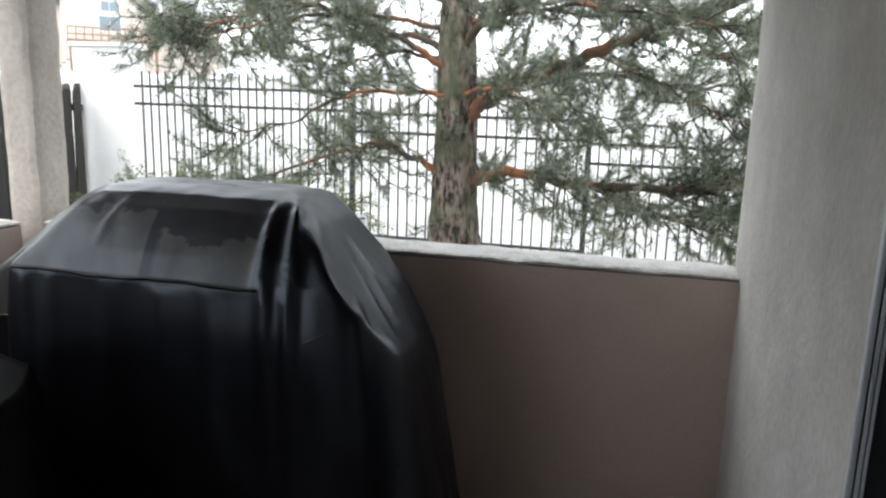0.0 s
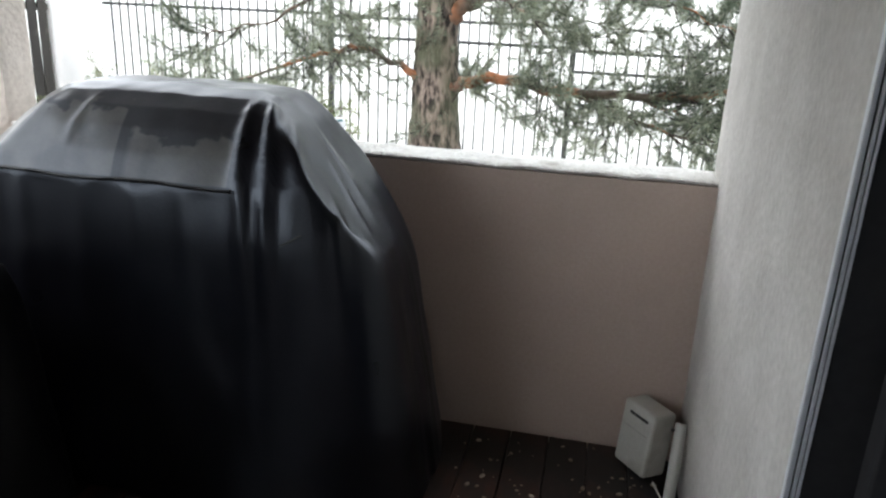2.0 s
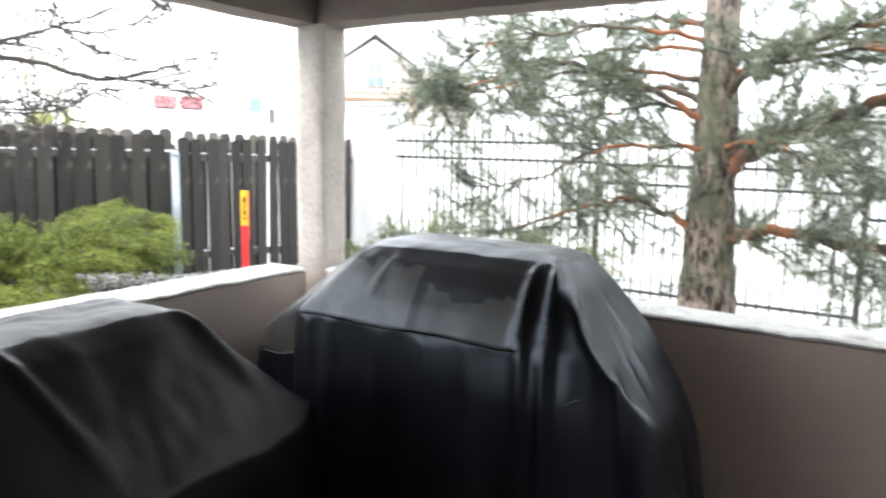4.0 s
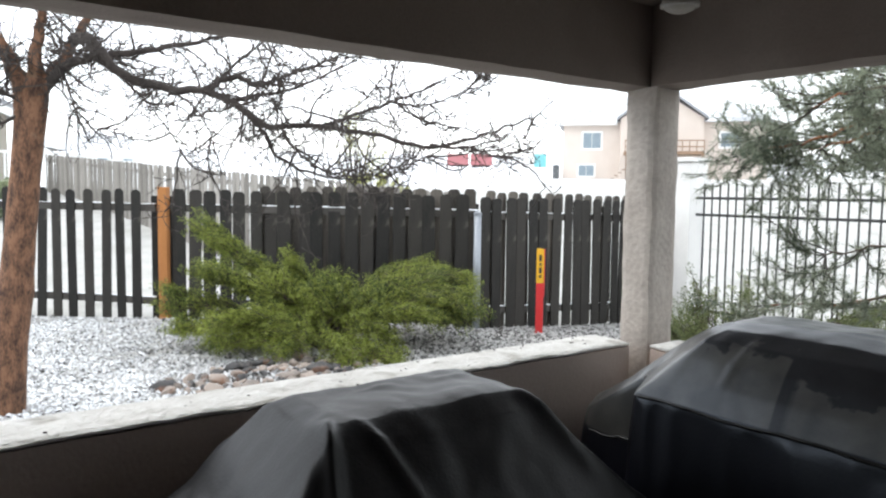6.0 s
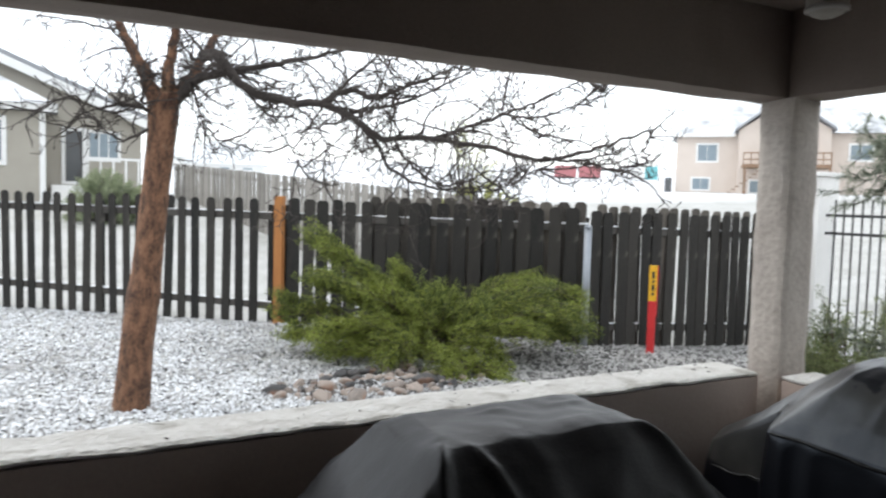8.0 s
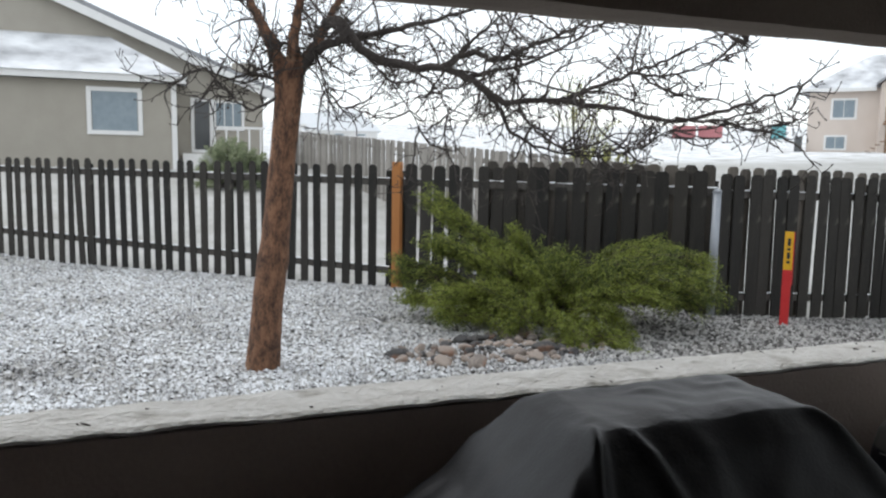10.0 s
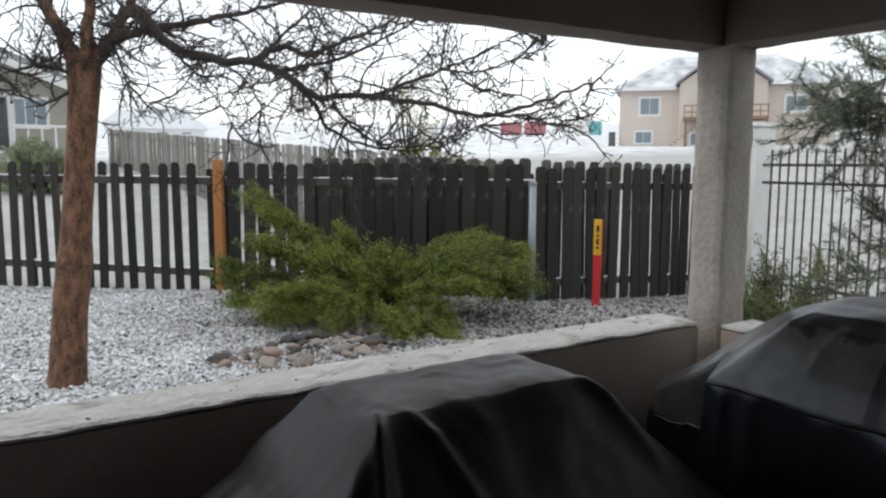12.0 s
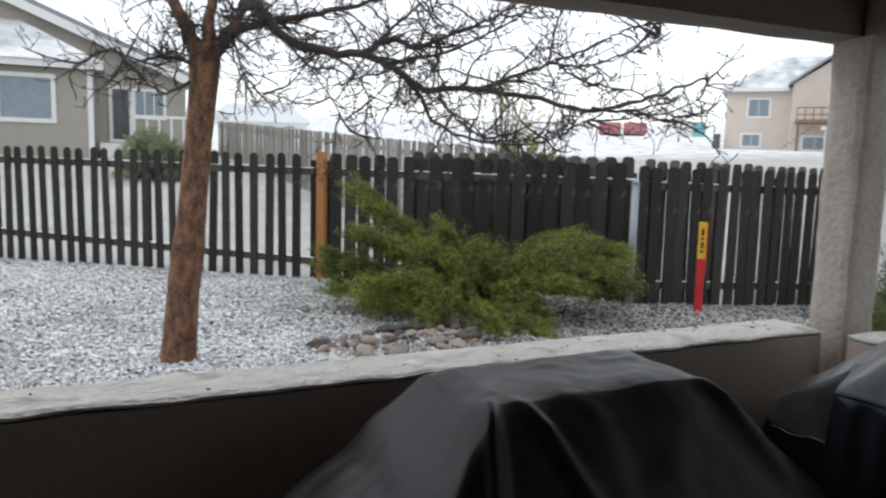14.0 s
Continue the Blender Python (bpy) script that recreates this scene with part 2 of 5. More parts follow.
JUNIPER = material("juniper_green", (0.022, 0.043, 0.010), (0.32, 0.37, 0.07), 2.2, 0.7, 0.0, 20, per_piece=0.5, island=True)
JUNIPER_WOOD = material("juniper_wood", (0.05, 0.04, 0.03), (0.13, 0.10, 0.075), 9, 0.95, 0.5)
BUSH_GREEN = material("bush_green", (0.06, 0.085, 0.035), (0.23, 0.26, 0.11), 3.0, 0.75, 0.0, 20, per_piece=0.4, island=True)
BUSH_YELLOW = material("budding_leaves", (0.26, 0.28, 0.09), (0.50, 0.50, 0.20), 3.0, 0.75, 0.0, 20, per_piece=0.4, island=True)
IRON = material("black_iron", (0.012, 0.012, 0.012), (0.03, 0.03, 0.03), 8, 0.5, 0.1, 50)
SIDING = material("beige_siding", (0.34, 0.315, 0.27), (0.40, 0.375, 0.325), 1.5, 0.85, 0.2, 30)
# Tan lightened so that the haze before the house sits in its colour.
HAZED_TAN_STUCCO = material("hazed_tan_stucco", (0.60, 0.52, 0.46), (0.67, 0.59, 0.53), 0.8, 0.92, 0.2, 20)
WHITE_TRIM = material("white_trim", (0.74, 0.74, 0.73), (0.82, 0.82, 0.81), 3, 0.6, 0.05)
SHINGLE = material("snowy_shingles", (0.22, 0.225, 0.24), (0.36, 0.37, 0.39), 1.0, 0.9, 0.3, 14, snow=(0.22, 0.58))
# Snow white for rails and far roofs; on the roofs it also paints haze.
SNOW_AND_HAZE = material("snow_and_haze_white", (0.78, 0.80, 0.83), (0.88, 0.89, 0.9), 0.6, 0.95, 0.2, 10)
RAIL_WOOD = material("rail_wood", (0.03, 0.027, 0.024), (0.10, 0.09, 0.08), 4.0, 0.8, 0.4, 40, stretch=(0.6, 4, 4), snow=(0.12, 0.35))
# Pane colour holds the pale blue-grey sky reflection.
GLASS = material("sky_toned_glass", (0.17, 0.22, 0.26), (0.26, 0.32, 0.36), 0.6, 0.12, 0.0, 5)
DOOR_DARK = material("dark_door_glass", (0.06, 0.065, 0.07), (0.10, 0.105, 0.11), 1, 0.15, 0.0)
DECK_WOOD = material("deck_wood", (0.22, 0.14, 0.09), (0.32, 0.21, 0.14), 3, 0.85, 0.3)
# Green lightened to put the haze over the distant bush into its colour.
BUSH_PALE = material("hazed_bush_green", (0.19, 0.23, 0.14), (0.42, 0.46, 0.30), 3.0, 0.8, 0.0, 20, per_piece=0.4, island=True)
# Near white: on the far houses haze is put into the siding colour.
FAR_WALL = material("pale_siding", (0.72, 0.71, 0.69), (0.80, 0.79, 0.77), 1, 0.85, 0.1)
# Paler than the steel's own red: distance haze is put into the colour.
HAZED_RED_STEEL = material("red_container", (0.42, 0.15, 0.16), (0.5, 0.21, 0.22), 1, 0.6, 0.1)
TEAL = material("teal_plastic", (0.14, 0.42, 0.45), (0.2, 0.5, 0.53), 1, 0.5, 0.1)
BAG_WHITE = material("white_bag", (0.68, 0.70, 0.71), (0.8, 0.82, 0.83), 12, 0.3, 0.4, 60)
BAG_TEAL = material("teal_print", (0.10, 0.36, 0.38), (0.16, 0.45, 0.46), 12, 0.4, 0.1)
LEAF_DRY = material("dry_leaf", (0.30, 0.24, 0.17), (0.5, 0.44, 0.36), 12, 0.8, 0.1)
GROUND = material("snowy_ground", (0.27, 0.265, 0.24), (0.44, 0.435, 0.41), 2.5, 0.95, 0.5, 35, snow=(0.30, 0.58), snow_thin=("X", -42, -29, 1.0, 0.15))



def let_light_through(m, share):
    """Thin leaves pass part of the light on."""
    n, l = m.node_tree.nodes, m.node_tree.links
    bsdf, out = n["Principled BSDF"], n["Material Output"]
    glow = n.new("ShaderNodeBsdfTranslucent")
    mix = n.new("ShaderNodeMixShader")
    mix.inputs[0].default_value = share
    l.new(bsdf.inputs["Base Color"].links[0].from_socket, glow.inputs["Color"])
    l.new(bsdf.outputs[0], mix.inputs[1])
    l.new(glow.outputs[0], mix.inputs[2])
    l.new(mix.outputs[0], out.inputs["Surface"])


let_light_through(JUNIPER, 0.22)
for leaf_material in (NEEDLE, BUSH_GREEN, BUSH_YELLOW, BUSH_PALE):
    let_light_through(leaf_material, 0.4)

# ---- building tools ----


def mesh_object(name, data, mat, smooth=False):
    """Links a bmesh or (verts, faces) as one mesh object."""
    me = bpy.data.meshes.new(name)
    if isinstance(data, tuple):
        me.from_pydata(*[np.asarray(d).tolist() if isinstance(d, np.ndarray) else d for d in (data[0], [], data[1])])
        me.update()
    else:
        bmesh.ops.recalc_face_normals(data, faces=data.faces)
        data.to_mesh(me)
        data.free()
    me.materials.append(mat)
    if smooth:
        for p in me.polygons:
            p.use_smooth = True
    return new(name, me)


def part(name, data, mat, parent, label="", smooth=False):
    ob = mesh_object(name, data, mat, smooth)
    ob.parent = parent
    if label:
        tagged(ob, label)
    return ob


def thing(name, label, category, place=(0, 0, 0), turn=0, group="", kind=""):
    ob = new(name)
    ob.matrix_basis = pose(*place, 0, 0, turn)
    return tagged(ob, label, category, group, kind)


def block(x0, x1, y0, y1, z0, z1, bevel=0.0, bm=None):
    bm = bm or bmesh.new()
    got = bmesh.ops.create_cube(bm, size=1, matrix=Matrix.LocRotScale(((x0 + x1) / 2, (y0 + y1) / 2, (z0 + z1) / 2), None, (x1 - x0, y1 - y0, z1 - z0)))
    if bevel:
        edges = list({e for v in got["verts"] for e in v.link_edges})
        bmesh.ops.bevel(bm, geom=edges, offset=bevel, segments=2, affect="EDGES", profile=0.5)
    return bm


def rough_block(x0, x1, y0, y1, z0, z1, step=0.06, wobble=0.004):
    """A hand-trowelled block: many faces, uneven edges."""
    def cuts(a, b):
        return np.linspace(a, b, max(1, int(round((b - a) / step))) + 1)
    bm = bmesh.new()
    axes = [cuts(x0, x1), cuts(y0, y1), cuts(z0, z1)]
    seen = {}

    def vert(p):
        key = tuple(round(c, 5) for c in p)
        if key not in seen:
            q = Vector(p)
            d = Vector(((noise.noise(q * 9)), noise.noise(q * 9 + Vector((31, 0, 0))), noise.noise(q * 9 + Vector((0, 57, 0))))) * wobble
            corner = sum((abs(p[i] - (x0, y0, z0)[i]) < 1e-6) or (abs(p[i] - (x1, y1, z1)[i]) < 1e-6) for i in range(3))
            mid = Vector(((x0 + x1) / 2, (y0 + y1) / 2, (z0 + z1) / 2))
            if corner >= 2:
                for i in range(3):
                    if abs(p[i] - (x0, y0, z0)[i]) < 1e-6 or abs(p[i] - (x1, y1, z1)[i]) < 1e-6:
                        d[i] += (0.006 if mid[i] > q[i] else -0.006)
            seen[key] = bm.verts.new(q + d)
        return seen[key]
    for ax in range(3):
        a, b = [i for i in range(3) if i != ax]
        for side in (axes[ax][0], axes[ax][-1]):
            for i in range(len(axes[a]) - 1):
                for j in range(len(axes[b]) - 1):
                    quad = []
                    for di, dj in ((0, 0), (1, 0), (1, 1), (0, 1)):
                        p = [0, 0, 0]
                        p[ax], p[a], p[b] = side, axes[a][i + di], axes[b][j + dj]
                        quad.append(vert(p))
                    bm.faces.new(quad)
    return bm


def tube(points, radii, sides=6):
    """Verts and faces of a tapered tube along points."""
    pts = [Vector(p) for p in points]
    verts, faces = [], []
    for i, p in enumerate(pts):
        d = (pts[min(i + 1, len(pts) - 1)] - pts[max(i - 1, 0)]).normalized()
        side = d.cross(Vector((0.13, 0.21, 0.97)))
        if side.length < 0.05:
            side = d.cross(Vector((1, 0, 0)))
        side.normalize()
        up = side.cross(d)
        for k in range(sides):
            a = 2 * math.pi * k / sides
            verts.append(tuple(p + (side * math.cos(a) + up * math.sin(a)) * radii[i]))
    for i in range(len(pts) - 1):
        for k in range(sides):
            a, b = i * sides + k, i * sides + (k + 1) % sides
            faces.append((a, b, b + sides, a + sides))
    faces.append(tuple(reversed(range(sides))))
    faces.append(tuple(range((len(pts) - 1) * sides, len(pts) * sides)))
    return verts, faces


def join(pieces):
    verts, faces = [], []
    for v, f in pieces:
        o = len(verts)
        verts.extend(v)
        faces.extend(tuple(i + o for i in q) for q in f)
    return verts, faces


def smooth_line(points, n=6):
    """Catmull-Rom through the points."""
    p = [Vector(q) for q in points]
    p = [p[0] * 2 - p[1]] + p + [p[-1] * 2 - p[-2]]
    out = []
    for i in range(1, len(p) - 2):
        for k in range(n):
            t = k / n
            out.append(0.5 * (2 * p[i] + (p[i + 1] - p[i - 1]) * t + (2 * p[i - 1] - 5 * p[i] + 4 * p[i + 1] - p[i + 2]) * t * t
                              + (3 * p[i] - p[i - 1] - 3 * p[i + 1] + p[i + 2]) * t ** 3))
    out.append(p[-2])
    return out


def rand_dir(rng):
    v = Vector((rng.gauss(0, 1), rng.gauss(0, 1), rng.gauss(0, 1)))
    return v.normalized()


# ---- ground ----


def ground_height(x, y):
    r = math.hypot(x + 0.8, y + 2.4)
    z = float(np.interp(r, (0, 12.5, 27, 72, 140, 400, 1500, 4500), (0.05, 0.05, 1.35, 3.1, 6.9, 22, 78, 220)))
    side = min(max((x + 9) / 1.5, 0), 1) * min(max(y - 2.5, 0), 4)
    return z - 0.08 * side


def spread(marks, far, n):
    """Grid lines: the given marks, then ever wider steps outwards."""
    lo = [marks[0] - (far + marks[0]) * (k / n) ** 3.2 for k in range(n, 0, -1)]
    hi = [marks[-1] + (far - marks[-1]) * (k / n) ** 3.2 for k in range(1, n + 1)]
    return lo + list(marks) + hi


def build_ground():
    xs = spread([-16 + 0.5 * k for k in range(26)] + [-2.85, -2.78, -1.5, 0.0, 0.1, 0.16, 1, 2, 3, 4], 4000, 26)
    ys = spread([-8 + 0.5 * k for k in range(16)] + [0.04, 0.12] + [0.5 + 0.5 * k for k in range(15)], 4000, 26)
    verts, faces = [], []
    for x in xs:
        for y in ys:
            z = ground_height(x, y) + 0.02 * noise.noise(Vector((x * 0.6, y * 0.6, 0)))
            r = math.hypot(x, y)
            if r > 14:
                z += min((r - 14) * 0.006, 3) * noise.noise(Vector((x * 0.03, y * 0.03, 5)))
            if x > -2.82 and y < 0.08:
                z = -0.25
            verts.append((x, y, z))
    m = len(ys)
    for i in range(len(xs) - 1):
        for j in range(m - 1):
            faces.append((i * m + j, (i + 1) * m + j, (i + 1) * m + j + 1, i * m + j + 1))
    ob = mesh_object("ground", (verts, faces), GROUND, True)
    tagged(ob, "gravelly ground with patchy snow rising to the horizon", "ground", kind="structure")


build_ground()

# ---- patio shell ----
WALL_X0, WALL_X1 = -2.91, -2.695
BEAM_Z, CEIL_Z = 2.065, 2.40


def structure(name, data, mat, label, category, smooth=False):
    return tagged(mesh_object(name, data, mat, smooth), label, category, kind="structure")


def wall_with_cap(name, x0, x1, y0, y1, label, mat):
    wall = structure(name, rough_block(x0, x1, y0, y1, -0.2, 0.988, 0.12, 0.003), mat, label, "wall")
    part("wall_cap", rough_block(x0 - 0.003, x1 + 0.003, y0, y1, 0.984, 1.003, 0.02, 0.0065), STUCCO_TOP, wall, "rough stucco cap with sky light put into its pale colour, and dirt streaks")
    return wall


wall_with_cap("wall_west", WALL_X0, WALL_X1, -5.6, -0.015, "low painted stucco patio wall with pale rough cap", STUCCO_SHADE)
wall_with_cap("wall_north", -2.62, 0.012, 0.0, 0.2, "low brownish stucco patio wall with pale cap", STUCCO_WALL)
structure("corner_column", rough_block(-2.822, -2.664, 0.05, 0.222, -0.2, BEAM_Z + 0.01, 0.03, 0.006), STUCCO_COLUMN, "rough grey stucco square column at the patio corner", "column")
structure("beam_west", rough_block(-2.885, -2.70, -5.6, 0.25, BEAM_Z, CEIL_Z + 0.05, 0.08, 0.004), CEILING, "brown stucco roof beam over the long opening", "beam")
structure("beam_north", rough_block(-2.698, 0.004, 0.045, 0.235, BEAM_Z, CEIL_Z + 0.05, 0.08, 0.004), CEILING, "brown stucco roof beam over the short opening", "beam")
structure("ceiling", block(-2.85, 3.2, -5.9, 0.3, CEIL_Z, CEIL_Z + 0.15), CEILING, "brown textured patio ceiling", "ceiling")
DOOR_Y0, DOOR_Y1, DOOR_TOP = -3.9, -1.30, 2.06
structure("wall_east", rough_block(0.0, 0.2, DOOR_Y1, 0.19, -0.2, CEIL_Z, 0.07, 0.004), STUCCO, "tall grey stucco house wall beside the patio", "wall")
structure("wall_east_lintel", block(0.0, 0.2, DOOR_Y0, DOOR_Y1 - 0.001, DOOR_TOP, CEIL_Z - 0.001), STUCCO, "stucco wall over the sliding door", "wall")
structure("wall_east_far", block(0.0, 0.2, -5.6, DOOR_Y0 - 0.001, -0.2, CEIL_Z - 0.001), STUCCO, "stucco house wall past the door", "wall")
# Added out of view, white to bounce light onto the north wall and dim reflections.
structure("bounce_wall_south", rough_block(-2.91, -0.004, -5.8, -5.602, -0.2, CEIL_Z - 0.001, 0.14, 0.004), PILLAR, "unseen pale wall added at the far end of the patio to bounce light", "wall")
structure("room_wall_south", block(0.0, 3.2, -5.8, -5.602, -0.2, CEIL_Z - 0.001), ROOM_WALL, "plain wall closing the house", "wall")
structure("room_floor", block(0.201, 3.0, -5.6, 0.0, -0.12, -0.01), FLOOR_BOARD, "dark floor inside the house", "floor")
structure("room_wall_north", block(0.201, 3.2, 0.0, 0.19, -0.2, CEIL_Z - 0.001), ROOM_WALL, "plain wall inside the house", "wall")
structure("room_wall_east", block(3.0, 3.2, -5.6, -0.001, -0.2, CEIL_Z - 0.001), ROOM_WALL, "plain wall inside the house", "wall")

# floor boards
floor = structure("floor", block(-2.69, -0.001, -5.6, -0.001, -0.2, -0.03), DARK_GASKET, "dark wet wooden patio floor with stray debris", "floor")


def build_floor_boards():
    w = 0.14
    shared = None
    x = -2.69
    while x + w < 0.0:
        if shared is None:
            ob = part("board", block(0.002, w - 0.003, -5.58, -0.006, -0.028, 0.0, 0.003), FLOOR_BOARD, floor)
            shared = ob.data
        else:
            ob = new("board", shared)
            ob.parent = floor
        ob.location = (x, 0, 0)
        x += w


build_floor_boards()


# ---- sliding door ----
def build_sliding_door():
    door = thing("sliding_door", "white aluminium sliding door with dark glass and curtain behind", "sliding door", (0, 0, 0), kind="structure")
    y1 = DOOR_Y1 - 0.002
    frame_bm = block(-0.034, -0.0255, y1 - 0.014, y1, 0, DOOR_TOP, 0.002)
    part("jamb", frame_bm, ALUMINIUM, door, "white aluminium door jamb")
    for x0, x1 in ((-0.0225, -0.0175), (-0.0150, -0.0105)):
        part("track_fin", block(x0, x1, y1 - 0.016, y1 - 0.0095, 0.02, DOOR_TOP - 0.02, 0.001), ALUMINIUM, door)
    part("track_back", block(-0.0250, 0.13, y1 - 0.009, y1, 0.0, DOOR_TOP, 0), DARK_GASKET, door)
    part("header", block(-0.03, 0.12, DOOR_Y0, y1 - 0.08, DOOR_TOP - 0.05, DOOR_TOP - 0.001, 0.003), ALUMINIUM, door)
    part("sill", block(-0.03, 0.14, DOOR_Y0, y1 - 0.08, -0.02, 0.03, 0.003), ALUMINIUM, door)
    stile = part("door_stile", block(0.05, 0.09, y1 - 0.10, y1 - 0.052, 0.031, DOOR_TOP - 0.052, 0.004), DARK_GASKET, door, "dark door stile")
    part("far_stile", block(0.02, 0.065, DOOR_Y0 + 0.002, DOOR_Y0 + 0.07, 0.031, DOOR_TOP - 0.052, 0.004), DARK_GASKET, door)
    part("door_pane", block(0.036, 0.044, DOOR_Y0 + 0.07, y1 - 1.25, 0.04, DOOR_TOP - 0.06), DOOR_DARK, door, "dark reflecting door glass")
    verts, faces = [], []
    n = 120
    for i in range(n + 1):
        y = DOOR_Y0 + 0.05 + (y1 - DOOR_Y0 - 0.1) * i / n
        x = 0.15 + 0.025 * math.sin(i * 0.9) + 0.01 * math.sin(i * 2.3)
        verts += [(x, y, 0.05), (x, y, 2.2)]
        if i:
            faces.append((2 * i - 2, 2 * i, 2 * i + 1, 2 * i - 1))
    curtain = tagged(mesh_object("curtain", (verts, faces), CURTAIN, True), "dark grey pleated curtain behind the door", "curtain")
    mod = curtain.modifiers.new("thickness", "SOLIDIFY")
    mod.thickness = 0.006


build_sliding_door()

# ---- covered grills ----


def cover_surface(u_prof, v_prof, u_lim, v_lim, flare, folds, pinches, seed, power=6.0, sag=0.012, pleats=(), lean=0.0, setback=None):
    """A cloth cover: u runs along the grill, v across it with the front at low v. Profiles give heights; folds hang in the skirt."""
    uc, vc = sum(u_lim) / 2, sum(v_lim) / 2
    uh, vh = (u_lim[1] - u_lim[0]) / 2, (v_lim[1] - v_lim[0]) / 2
    around, inner, skirt = 320, 56, 44

    def moved(u, v):
        return setback(u, v) if setback else v

    def height(u, v):
        side = -1 if u < uc else 1
        a = float(np.interp(u + (lean * max(0, vc - v) * side if side < 0 else 0), *u_prof))
        b = float(np.interp(v, *v_prof))
        k = 0.03
        h = max(k - abs(a - b), 0) / k
        return min(a, b) - h * h * k * 0.25

    verts, faces = [(uc, vc, height(uc, vc))], []
    for r in range(1, inner + skirt + 1):
        for a in range(around):
            th = 2 * math.pi * a / around
            c, s = math.cos(th), math.sin(th)
            rad = (abs(c) ** power + abs(s) ** power) ** (-1 / power)
            if r <= inner:
                f = (r / inner) ** 0.8
                u, v = uc + uh * rad * c * f, vc + vh * rad * s * f
                v = moved(u, v)
                z = height(u, v)
                w = noise.noise(Vector((u * 7 + seed, v * 7, 1))) * sag + noise.noise(Vector((u * 19, v * 19, seed))) * sag * 0.35
                for pu, pv, du, dv, wide, high, long in pinches:
                    along = (u - pu) * du + (v - pv) * dv
                    off = -(u - pu) * dv + (v - pv) * du
                    if -0.03 < along < long:
                        w += high * math.exp(-(off / (wide + 0.05 * along)) ** 2) * min(1, (long - along) / long * 2) * min(1, (along + 0.03) / 0.09)
                z += w
            else:
                f = (r - inner) / skirt
                u0, v0 = uc + uh * rad * c, vc + vh * rad * s
                v0 = moved(u0, v0)
                top = height(u0, v0)
                z = top * (1 - f) ** 1.0 + 0.012 * f
                end = abs(c) ** 4 / (abs(c) ** 4 + abs(s) ** 4)
                out = (flare[0] if c > 0 else flare[2]) * f ** 0.65 * end + flare[1] * f ** 1.5 * (1 - end)
                drape = 0.0
                for count, amp, phase in folds:
                    drape += amp * math.sin(count * th + phase + 1.6 * noise.noise(Vector((th * 1.5, f * 1.2, seed))))
                drape *= min(1, f * 3.0) ** 0.8
                drape += 0.0022 * noise.noise(Vector((u0 * 17, v0 * 17, z * 4.5 + seed))) * min(1, f * 5)
                drape += sag * noise.noise(Vector((u0 * 6, v0 * 6, z * 5 + seed)))
                if s < 0:
                    for pu, high, wide, fade in pleats:
                        drape += high * math.exp(-((u0 - pu - 0.05 * f) / (wide * (1 + f))) ** 2) * math.exp(-f * fade)
                out += drape + 0.010 * math.sin(min(1, f * 6) * math.pi / 2)
                n = Vector((abs(c) ** (power - 1) * math.copysign(1, c) / uh, abs(s) ** (power - 1) * math.copysign(1, s) / vh, 0))
                n.normalize()
                u, v = u0 + n.x * out, v0 + n.y * out
            verts.append((u, v, z))
    for a in range(around):
        faces.append((0, 1 + a, 1 + (a + 1) % around))
    for r in range(inner + skirt - 1):
        for a in range(around):
            b = (a + 1) % around
            i = 1 + r * around
            faces.append((i + a, i + around + a, i + around + b, i + b))
    return (verts, faces), height


